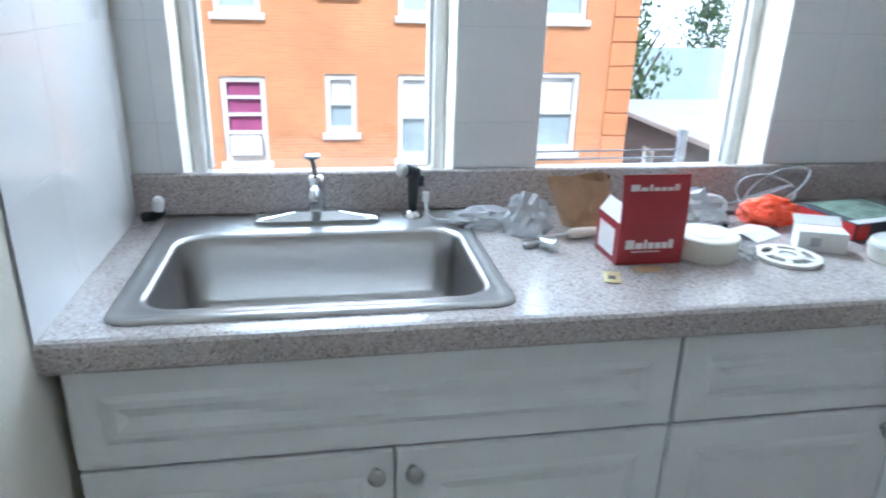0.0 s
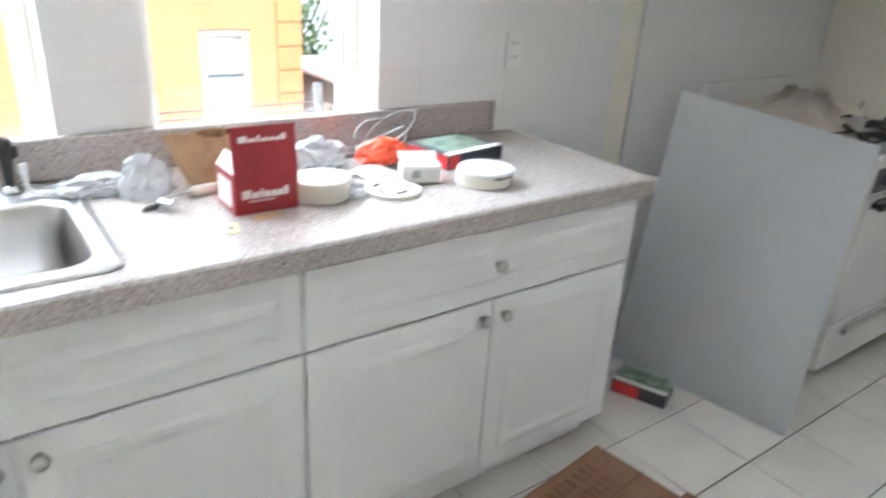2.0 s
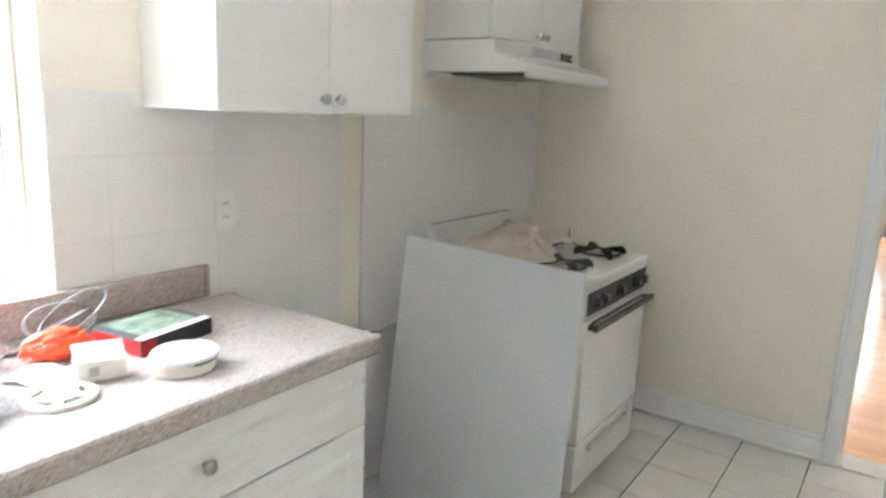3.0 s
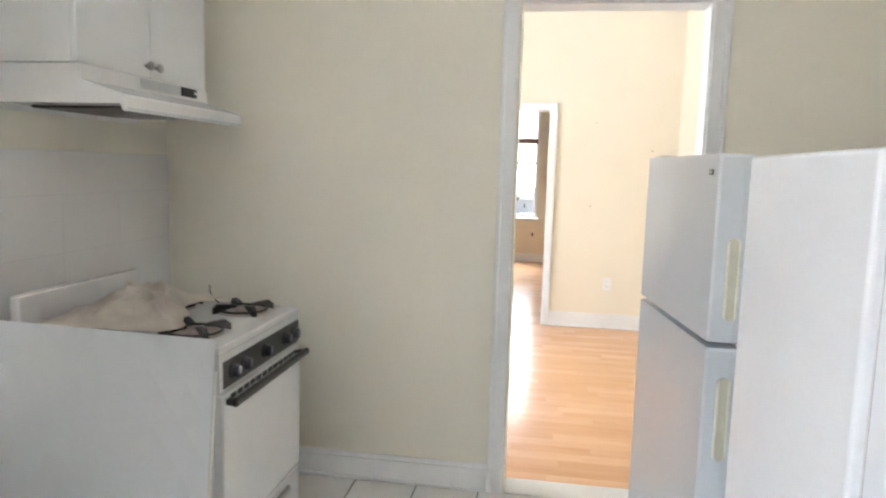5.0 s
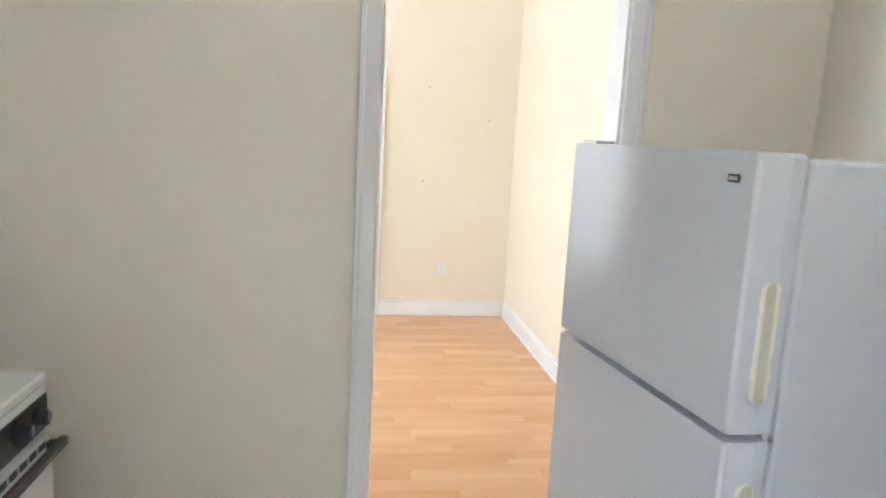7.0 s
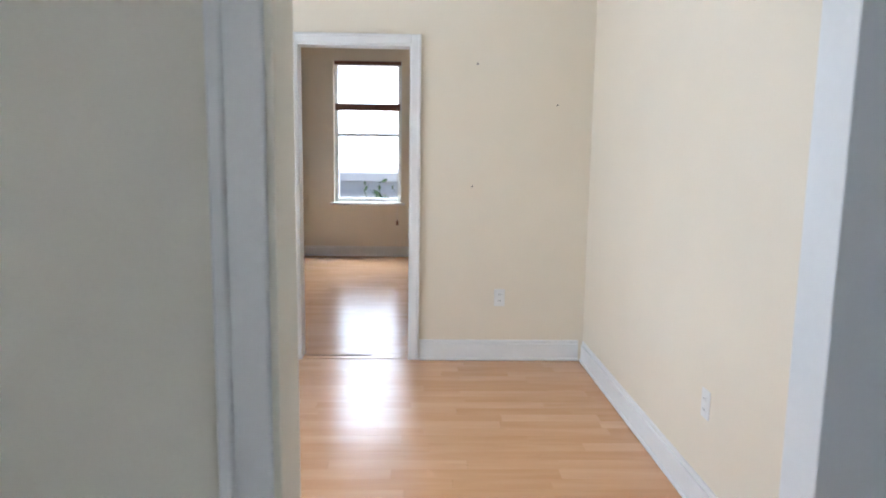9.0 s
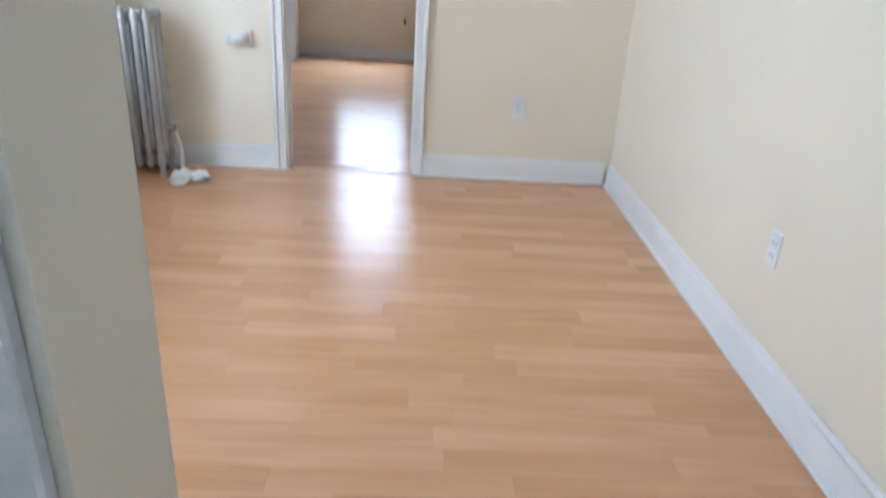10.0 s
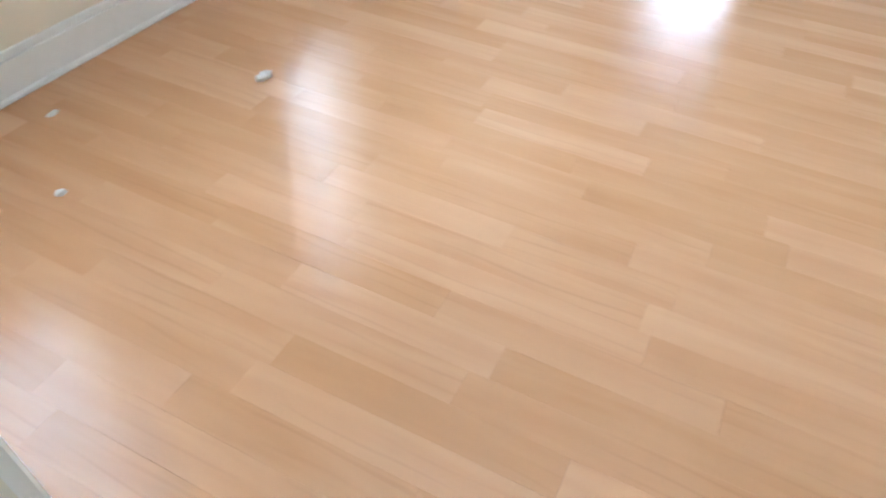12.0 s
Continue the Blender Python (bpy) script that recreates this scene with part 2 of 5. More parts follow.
M_SILVER = surface("silver_radiator_paint", (0.42, 0.42, 0.41), 0.38, 0.7, vary=0.15, scale=10, bump=0.08)
M_WOOD = laminate("oak_laminate")
M_UNDER = surface("floor_joint", (0.36, 0.20, 0.10), 0.8, vary=0.2)
M_BLIND = surface("brown_blind_rail", (0.20, 0.09, 0.06), 0.5, vary=0.15)
M_SLAT = surface("pale_blind_slat", (0.75, 0.73, 0.70), 0.5, vary=0.05)
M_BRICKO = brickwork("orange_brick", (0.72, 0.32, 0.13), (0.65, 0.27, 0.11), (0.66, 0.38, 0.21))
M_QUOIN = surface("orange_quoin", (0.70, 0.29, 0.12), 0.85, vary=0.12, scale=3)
M_BRICKG = brickwork("grey_brown_brick", (0.16, 0.13, 0.13), (0.12, 0.10, 0.10), (0.2, 0.18, 0.17))
M_ROOFW = surface("white_roof_coating", (0.72, 0.74, 0.76), 0.8, vary=0.08, scale=0.6, grain=5)
M_ROOFG = surface("pale_green_roof", (0.45, 0.55, 0.53), 0.8, vary=0.08, scale=0.6, grain=5)
M_STONE = surface("pale_sill_stone", (0.72, 0.70, 0.66), 0.7, vary=0.06)
M_PINK = surface("pink_curtain", (0.36, 0.08, 0.20), 0.8, vary=0.3, scale=8, stretch=(4, 1, 0.4))
M_PANE = surface("far_window_pane", (0.42, 0.50, 0.52), 0.12, vary=0.2, scale=1.5)
M_LEAF = surface("leaf_green", (0.09, 0.15, 0.06), 0.6, vary=0.35, scale=3)
M_BARK = surface("bark", (0.10, 0.075, 0.055), 0.9, vary=0.3)
M_GROUND = surface("asphalt_ground", (0.06, 0.06, 0.06), 0.9, vary=0.2, scale=0.3)
M_RAIL = surface("dark_painted_steel", (0.05, 0.05, 0.055), 0.5, vary=0.2)
M_SKY, _t, _b = principled("bright_sky_haze", (0.8, 0.85, 0.9), 1.0)
_b.inputs["Emission Color"].default_value = (0.90, 0.96, 1.0, 1)
_b.inputs["Emission Strength"].default_value = 2.2
M_SKYE, _t, _b = principled("bright_eastern_sky", (0.8, 0.85, 0.9), 1.0)
_b.inputs["Emission Color"].default_value = (0.92, 0.97, 1.0, 1)
_b.inputs["Emission Strength"].default_value = 5.0
M_INK = surface("grey_print", (0.42, 0.42, 0.44), 0.6, vary=0.1)
M_WHITEINK = surface("white_print", (0.80, 0.78, 0.77), 0.5, vary=0.03)
M_REDP = surface("red_print", (0.55, 0.03, 0.03), 0.4, vary=0.2)


# ---- mesh helpers ----
def box(bm, x0, x1, y0, y1, z0, z1, bev=0.0, seg=1):
    a, b, c, d, e, f = min(x0, x1), max(x0, x1), min(y0, y1), max(y0, y1), min(z0, z1), max(z0, z1)
    vs = [bm.verts.new(p) for p in ((a, c, e), (b, c, e), (b, d, e), (a, d, e), (a, c, f), (b, c, f), (b, d, f), (a, d, f))]
    fs = [bm.faces.new([vs[i] for i in q]) for q in ((3, 2, 1, 0), (4, 5, 6, 7), (0, 1, 5, 4), (1, 2, 6, 5), (2, 3, 7, 6), (3, 0, 4, 7))]
    if bev:
        es = list({ed for fc in fs for ed in fc.edges})
        bmesh.ops.bevel(bm, geom=es, offset=bev, segments=seg, affect='EDGES', profile=0.5)
    return bm


def B(*a, **k):
    return box(bmesh.new(), *a, **k)


def loft(bm, rings, close=False, cap0=True, cap1=True):
    rs = [[bm.verts.new(p) for p in r] for r in rings]
    n = len(rs[0])
    for i in range(len(rs) - 1):
        for j in range(n):
            bm.faces.new((rs[i][j], rs[i][(j + 1) % n], rs[i + 1][(j + 1) % n], rs[i + 1][j]))
    if cap0:
        bm.faces.new(rs[0][::-1])
    if cap1:
        bm.faces.new(rs[-1])
    return bm


def circle(c, r, axis, n, phase=0.0):
    ax = Vector(axis).normalized()
    u = ax.orthogonal().normalized()
    w = ax.cross(u)
    return [Vector(c) + r * (math.cos(2 * math.pi * i / n + phase) * u + math.sin(2 * math.pi * i / n + phase) * w) for i in range(n)]


def lathe(bm, base, axis, profile, n=20):
    """profile: (distance along the axis, radius)."""
    ax = Vector(axis).normalized()
    return loft(bm, [circle(Vector(base) + ax * h, max(r, 1e-4), axis, n) for h, r in profile])


def tube(bm, pts, r, n=8):
    pts = [Vector(p) for p in pts]
    rings = []
    for i, p in enumerate(pts):
        d = (pts[min(i + 1, len(pts) - 1)] - pts[max(i - 1, 0)]).normalized()
        ref = Vector((0, 0, 1)) if abs(d.z) < 0.9 else Vector((1, 0, 0))
        u = d.cross(ref).normalized()
        w = u.cross(d)
        rings.append([p + r * (math.cos(2 * math.pi * k / n) * u + math.sin(2 * math.pi * k / n) * w) for k in range(n)])
    return loft(bm, rings)


def rrect(x0, x1, y0, y1, r, z, n=5):
    out = []
    for cx, cy, a in ((x1 - r, y1 - r, 0), (x0 + r, y1 - r, 90), (x0 + r, y0 + r, 180), (x1 - r, y0 + r, 270)):
        for i in range(n + 1):
            t = radians(a + 90 * i / n)
            out.append((cx + r * math.cos(t), cy + r * math.sin(t), z))
    return out


def crumple(bm, c, size, amp, sub=3, seed=1, flat=True):
    """A crumpled closed lump with creases."""
    r = bmesh.ops.create_icosphere(bm, subdivisions=sub, radius=1)
    for v in r["verts"]:
        p = v.co.copy()
        k = 1 + amp * (noise.ridged_multi_fractal(p * 1.7 + Vector((seed, 0, 0)), 1.0, 2.1, 4, 1.0, 2.0) - 1.0) + amp * 0.8 * noise.noise(p * 3.1 + Vector((0, seed, 0)))
        q = p * max(0.35, k)
        v.co = Vector(c) + Vector((q.x * size[0], q.y * size[1], q.z * size[2]))
        if flat and v.co.z < c[2] - size[2] * 0.55:
            v.co.z = c[2] - size[2] * 0.55
    return bm


def smooth(bm, on=True):
    for f in bm.faces:
        f.smooth = on
    return bm


def thing(name, loc=(0, 0, 0), rz=0.0, label="", category="", group="", kind=""):
    ob = new(name)
    ob.empty_display_size = 0.1
    ob.matrix_basis = pose(*loc, 0, 0, rz)
    return tagged(ob, label, category, group, kind)


def root_of(ob):
    while ob.parent:
        ob = ob.parent
    return ob


def part(name, bm, material, parent=None, label="", local=False, soft=False):
    """Links a bmesh, given in world places (or the thing's own), as one mesh object."""
    bmesh.ops.recalc_face_normals(bm, faces=bm.faces)
    if soft:
        smooth(bm)
    if parent and not local:
        bm.transform(root_of(parent).matrix_basis.inverted())
    me = bpy.data.meshes.new(name)
    bm.to_mesh(me)
    bm.free()
    me.materials.append(material)
    ob = new(name, me)
    if parent:
        ob.parent = parent
    return tagged(ob, label)


def structure(name, bm, material, label, category):
    return tagged(part(name, bm, material), label, category, kind="structure")


def holes(bm, axis, t0, t1, u0, u1, z0, z1, openings):
    """A wall slab with rectangular openings through it. axis 'y': runs along x; 'x': runs along y."""
    us = sorted({u0, u1, *[v for o in openings for v in o[:2] if u0 < v < u1]})
    for a, b in zip(us, us[1:]):
        zs = sorted((max(z0, o[2]), min(z1, o[3])) for o in openings if o[0] <= a + 1e-6 and o[1] >= b - 1e-6)
        z = z0
        for lo, hi in zs + [(z1, z1)]:
            if lo > z + 1e-6:
                (box(bm, a, b, t0, t1, z, lo) if axis == 'y' else box(bm, t0, t1, a, b, z, lo))
            z = max(z, hi)
    return bm


def piece(name, me, parent, loc, rz=0.0):
    ob = new(name, me)
    ob.parent = parent
    ob.matrix_basis = pose(*loc, 0, 0, rz)
    return ob


def mesh_of(bm, name, material):
    bmesh.ops.recalc_face_normals(bm, faces=bm.faces)
    me = bpy.data.meshes.new(name)
    bm.to_mesh(me)
    bm.free()
    me.materials.append(material)
    return me


# ---- plan ----
H = 3.1             # ceilings
KX = 4.17           # kitchen's east wall
LX = 4.306           # living room's west face
LE = 7.730          # living room's east wall
BX = 7.860          # bedroom's west face
BE = 12.30          # bedroom's window wall
KS = -3.14          # kitchen's south wall
LS = -2.952          # living room's south wall
K1, K2, KTOP = -2.440, -1.648, 2.20      # kitchen doorway
F1, F2, FTOP = -1.777, -1.046, 2.062     # far doorway
WIN = [(0.115, 0.755, 0.95, 2.35), (0.97, 1.605, 0.95, 2.35)]
LWIN = [(4.55, 5.15, 0.75, 2.4), (6.52, 7.10, 0.55, 2.4)]
BWIN = (-1.585, -0.70, 0.725, 2.55)

bm = bmesh.new()
holes(bm, 'y', 0, 0.25, -0.2, 4.245, -0.3, H + 0.2, WIN)
structure("wall_north", bm, M_WALL, "cream painted kitchen window wall with deep reveals", "wall")
bm = bmesh.new()
holes(bm, 'y', 0, 0.25, 4.245, LE + 0.065, -0.3, H + 0.2, LWIN)
structure("wall_north_living", bm, M_LIV, "peach painted outer wall of the living room", "wall")
structure("wall_west", B(-0.2, 0, KS - 0.2, 0, -0.3, H + 0.2), M_WALL, "cream painted kitchen side wall", "wall")
structure("wall_south", B(0, KX, KS - 0.2, KS, -0.3, H + 0.2), M_WALL, "cream painted kitchen back wall", "wall")
bm = holes(bmesh.new(), 'x', KX, 4.245, KS - 0.2, 0, -0.3, H + 0.2, [(K1, K2, 0, KTOP)])
structure("wall_kitchen_east", bm, M_WALL, "cream painted wall with a doorway to the living room", "wall")
bm = holes(bmesh.new(), 'x', 4.245, LX, KS - 0.2, 0, -0.3, H + 0.2, [(K1, K2, 0, KTOP)])
structure("wall_living_west", bm, M_LIV, "peach painted living room side of the doorway wall", "wall")
structure("wall_living_south", B(LX, LE, LS - 0.2, LS, -0.3, H + 0.2), M_LIV, "long pale painted living room wall", "wall")
bm = holes(bmesh.new(), 'x', LE, BX, LS - 0.2, 0, -0.3, H + 0.2, [(F1, F2, 0, FTOP)])
structure("wall_living_east", bm, M_LIV, "peach painted wall with a doorway to the bedroom", "wall")
structure("wall_bedroom_north", B(BX, BE + 0.25, -0.26, 0, -0.3, H + 0.2), M_LIV, "cream bedroom side wall", "wall")
structure("wall_bedroom_south", B(BX, BE + 0.25, LS - 0.2, LS, -0.3, H + 0.2), M_LIV, "cream bedroom side wall", "wall")
bm = holes(bmesh.new(), 'x', BE, BE + 0.25, LS, -0.26, -0.3, H + 0.2, [BWIN])
structure("wall_bedroom_east", bm, M_LIV, "cream bedroom wall with a tall window", "wall")
structure("ceiling_kitchen", B(0, KX, KS, 0, H, H + 0.2), M_CEIL, "white painted kitchen ceiling", "ceiling")
structure("ceiling_living", B(LX, LE, LS, 0, H, H + 0.2), M_CEIL, "white painted living room ceiling", "ceiling")
structure("ceiling_bedroom", B(BX, BE, LS, -0.26, H, H + 0.2), M_CEIL, "white painted bedroom ceiling", "ceiling")
floor_k = structure("floor_kitchen", B(0, KX, KS, 0, -0.3, -0.006), M_FGROUT, "off-white square floor tiles with dark grout joints", "floor")
floor_l = structure("floor_living", B(LX, LE, LS, 0, -0.3, -0.004), M_UNDER, "warm oak laminate floor in short strips", "floor")
floor_b = structure("floor_bedroom", B(BX, BE, LS, -0.26, -0.3, -0.004), M_UNDER, "oak laminate bedroom floor", "floor")
bm = B(KX, LX, K1, K2, -0.3, -0.001)
structure("threshold_1", bm, M_UNDER, "worn wooden door threshold", "threshold")
part("saddle", B(KX - 0.02, LX + 0.005, K1 + 0.012, K2 - 0.012, -0.001, 0.008, bev=0.004), M_FTILE, bpy.data.objects["threshold_1"])


def casing(name, axis, face, side, u0, u1, top, w, label):
    """Door casing of three moulded boards on one face of a wall; side is -1 or 1, away from the wall."""
    t = thing(name, (face, (u0 + u1) / 2, 0), label=label, category="door casing", kind="structure")
    def board(a, b, c, d):
        bm = bmesh.new()
        box(bm, face, face + side * 0.016, a, b, c, d, bev=0.003)
        return bm
    for nm, a, b in (("side_board", u0 - w, u0), ("side_board", u1, u1 + w)):
        p = part(nm, board(a, b, 0.0, top + w), M_TRIM, t)
        o = a if nm == "side_board" and a < u0 else b
        oo = (o, o + 0.02) if o == a and a < u0 else (o - 0.02, o)
        part("back_band", B(face + side * 0.0005, face + side * 0.026, oo[0], oo[1], 0.0, top + w, bev=0.004), M_TRIM, p)
    p = part("head_board", board(u0, u1, top, top + w), M_TRIM, t)
    part("back_band", B(face + side * 0.0005, face + side * 0.026, u0, u1, top + w - 0.02, top + w, bev=0.004), M_TRIM, p)
    return t


def jamb(name, x0, x1, u0, u1, top, mat_l, label):
    t = thing(name, ((x0 + x1) / 2, (u0 + u1) / 2, 0), label=label, category="door jamb", kind="structure")
    part("jamb_board", B(x0 - 0.002, x1 + 0.002, u0 - 0.001, u0 + 0.010, 0, top), M_TRIM, t)
    part("jamb_board", B(x0 - 0.002, x1 + 0.002, u1 - 0.010, u1 + 0.001, 0, top), mat_l, t)
    part("head_jamb", B(x0 - 0.002, x1 + 0.002, u0 + 0.010, u1 - 0.010, top - 0.010, top + 0.001), M_TRIM, t)
    return t


casing("trim_kitchen_door", 'x', KX, -1, K1, K2, KTOP, 0.068, "bluish white painted kitchen door casing")
casing("trim_living_door", 'x', LX, 1, K1, K2, KTOP, 0.10, "white painted door casing facing the living room")
jamb("door_1", KX, LX, K1, K2, KTOP, M_WALL, "open doorway without a door, painted jambs")
casing("trim_bedroom_door", 'x', LE, -1, F1, F2, FTOP, 0.062, "white moulded casing round the bedroom doorway")
jamb("door_2", LE, BX, F1, F2, FTOP, M_TRIM, "open bedroom doorway with white jambs")


def baseboard(name, x0, x1, y0, y1, h, label="white painted baseboard with a moulded top"):
    t = thing(name, ((x0 + x1) / 2, (y0 + y1) / 2, 0), label=label, category="baseboard", kind="structure")
    part("board", B(x0, x1, y0, y1, 0, h - 0.025, bev=0.002), M_TRIM, t)
    if abs(x1 - x0) < abs(y1 - y0):
        c = (x0, x0 + (x1 - x0) * 0.6) if name.endswith("w") else (x0 + (x1 - x0) * 0.4, x1)
        part("cap_moulding", B(c[0], c[1], y0, y1, h - 0.025, h, bev=0.003), M_TRIM, t)
        s = (x1, x1 + 0.012) if name.endswith("w") else (x0 - 0.012, x0)
        part("shoe_moulding", B(s[0], s[1], y0, y1, 0, 0.02, bev=0.005), M_TRIM, t)
    else:
        c = (y0, y0 + (y1 - y0) * 0.6) if name.endswith("s") else (y0 + (y1 - y0) * 0.4, y1)
        part("cap_moulding", B(x0, x1, c[0], c[1], h - 0.025, h, bev=0.003), M_TRIM, t)
        s = (y1, y1 + 0.012) if name.endswith("s") else (y0 - 0.012, y0)
        part("shoe_moulding", B(x0, x1, s[0], s[1], 0, 0.02, bev=0.005), M_TRIM, t)
    return t


baseboard("baseboard_living_s", LX + 0.03, LE - 0.03, LS, LS + 0.018, 0.14)
baseboard("baseboard_living_e", LE - 0.018, LE, LS + 0.032, F1 - 0.064, 0.14)
baseboard("baseboard_living_e", LE - 0.018, LE, F2 + 0.064, -0.032, 0.14)
baseboard("baseboard_living_n", LX + 0.03, LE - 0.03, -0.018, 0, 0.14)
baseboard("baseboard_kitchen_e", KX - 0.015, KX, K2 + 0.070, -0.032, 0.13)
baseboard("baseboard_kitchen_e", KX - 0.015, KX, KS + 0.03, K1 - 0.070, 0.13)
baseboard("baseboard_bedroom_e", BE - 0.018, BE, LS + 0.03, -0.30, 0.14)
baseboard("baseboard_bedroom_n", BX + 0.03, BE - 0.05, -0.278, -0.26, 0.14)


def sash_window(name, x0, x1, z0, z1, y, label, meeting=None, worn=True):
    mt = M_FRAMEW if worn else M_TRIM
    t = thing(name, ((x0 + x1) / 2, y, z0), label=label, category="window", kind="structure")
    f = 0.034
    fr = part("window_frame", B(x0, x0 + f, y, y + 0.09, z0, z1, bev=0.004), mt, t, "worn grey-white side frame")
    part("stop_bead", B(x0 + f, x0 + f + 0.012, y + 0.02, y + 0.045, z0 + f, z1 - f, bev=0.003), mt, fr)
    fr = part("window_frame", B(x1 - f, x1, y, y + 0.09, z0, z1, bev=0.004), mt, t, "worn grey-white side frame")
    part("stop_bead", B(x1 - f - 0.012, x1 - f, y + 0.02, y + 0.045, z0 + f, z1 - f, bev=0.003), mt, fr)
    part("window_head", B(x0 + f, x1 - f, y, y + 0.09, z1 - f, z1, bev=0.003), mt, t)
    part("bottom_rail", B(x0 + f, x1 - f, y + 0.02, y + 0.07, z0, z0 + 0.022, bev=0.003), mt, t)
    if meeting:
        part("meeting_rail", B(x0 + f, x1 - f, y + 0.02, y + 0.07, meeting - 0.02, meeting + 0.02, bev=0.003), mt, t)
    for a, b in (((z0 + 0.022), (meeting or 1.78) - 0.02), ((meeting or 1.78) + 0.02, z1 - f)):
        p = part("pane", B(x0 + f, x1 - f, y + 0.050, y + 0.054, a, b), M_GLASS, t)
        p.visible_shadow = False
    if not meeting:
        part("meeting_rail", B(x0 + f, x1 - f, y + 0.02, y + 0.07, 1.76, 1.80, bev=0.003), mt, t)
    return t


for i, w in enumerate(WIN):
    t = sash_window("window_%d" % (i + 1), w[0], w[1], w[2], w[3], 0.115, "old sash window in a worn painted frame")
    part("window_sill", B(w[0] + 0.001, w[1] - 0.001, 0.001, 0.115, 0.95, 0.965, bev=0.004), M_TRIM, t)
for i, w in enumerate(LWIN):
    t = sash_window("window_%d" % (i + 3), w[0], w[1], w[2], w[3], 0.115, "living room sash window", worn=False)
    part("window_sill", B(w[0] - 0.03, w[1] + 0.03, -0.035, -0.001, w[2] - 0.03, w[2], bev=0.006), M_TRIM, t)


def bedroom_window():
    y0, y1, z0, z1 = BWIN
    x = BE + 0.10
    t = thing("window_5", (x, (y0 + y1) / 2, z0), label="tall sash window with a half-raised blind", category="window", kind="structure")
    for a, b in ((y0, y0 + 0.05), (y1 - 0.05, y1)):
        part("window_frame", B(x, x + 0.09, a, b, z0, z1, bev=0.004), M_TRIM, t)
    part("window_head", B(x, x + 0.09, y0 + 0.05, y1 - 0.05, z1 - 0.05, z1, bev=0.004), M_TRIM, t)
    part("bottom_rail", B(x, x + 0.07, y0 + 0.05, y1 - 0.05, z0, z0 + 0.05, bev=0.004), M_TRIM, t)
    mid = 1.61
    part("meeting_rail", B(x, x + 0.07, y0 + 0.05, y1 - 0.05, mid - 0.022, mid + 0.022, bev=0.004), M_TRIM, t)
    for a, b in ((z0 + 0.05, mid - 0.022), (mid + 0.022, z1 - 0.05)):
        part("pane", B(x + 0.03, x + 0.034, y0 + 0.05, y1 - 0.05, a, b), M_GLASS, t).visible_shadow = False
    part("window_sill", B(BE - 0.04, BE - 0.001, y0 - 0.05, y1 + 0.05, z0 - 0.035, z0 - 0.002, bev=0.006), M_TRIM, t)
    b = thing("window_blind", (BE + 0.05, (y0 + y1) / 2, z1), label="raised pale blind with a brown bottom rail and pull cord", category="blind")
    part("head_rail", B(BE + 0.02, BE + 0.07, y0 + 0.01, y1 - 0.01, z1 - 0.045, z1 - 0.002, bev=0.003), M_BLIND, b)
    for k in range(9):
        z = z1 - 0.07 - k * 0.055
        for a, c in ((y0 + 0.012, y0 + 0.05), (y1 - 0.05, y1 - 0.012)):
            part("slat", B(BE + 0.025, BE + 0.065, a, c, z, z + 0.004), M_SLAT, b)
    part("bottom_rail", B(BE + 0.02, BE + 0.07, y0 + 0.02, y1 - 0.02, 1.92, 2.01, bev=0.004), M_BLIND, b)
    part("pull_cord", tube(bmesh.new(), [(BE - 0.05, y0 + 0.06, 1.95), (BE - 0.052, y0 + 0.055, 1.2), (BE - 0.05, y0 + 0.05, 0.5)], 0.003, 6), M_SLAT, b)
    part("cord_tassel", lathe(bmesh.new(), (BE - 0.05, y0 + 0.05, 0.43), (0, 0, 1), [(0, 0.016), (0.04, 0.016), (0.07, 0.004)], 10), M_BLIND, b)


bedroom_window()


# ---- kitchen: cabinets, counter, sink ----
def raised_front(bm, x0, x1, z0, z1, y, th=0.019, m=0.055):
    """A slab front with a raised field inside a sloped groove; y is the outer face, room is towards -y."""
    box(bm, x0, x1, y, y + th, z0, z1, bev=0.004)
    def rect(i, yy):
        return [(x0 + i, yy, z0 + i), (x1 - i, yy, z0 + i), (x1 - i, yy, z1 - i), (x0 + i, yy, z1 - i)]
    loft(bm, [rect(m, y - 0.0004), rect(m + 0.012, y - 0.004), rect(m + 0.024, y - 0.0045), rect(m + 0.042, y - 0.0015)], cap0=False)
    return bm


def knob(parent, x, y, z):
    part("knob", lathe(bmesh.new(), (x, y, z), (0, -1, 0), [(0, 0.008), (0.010, 0.006), (0.013, 0.014), (0.020, 0.017), (0.026, 0.014), (0.029, 0.004)], 18), M_NICKEL, parent, "satin nickel round knob", soft=True)


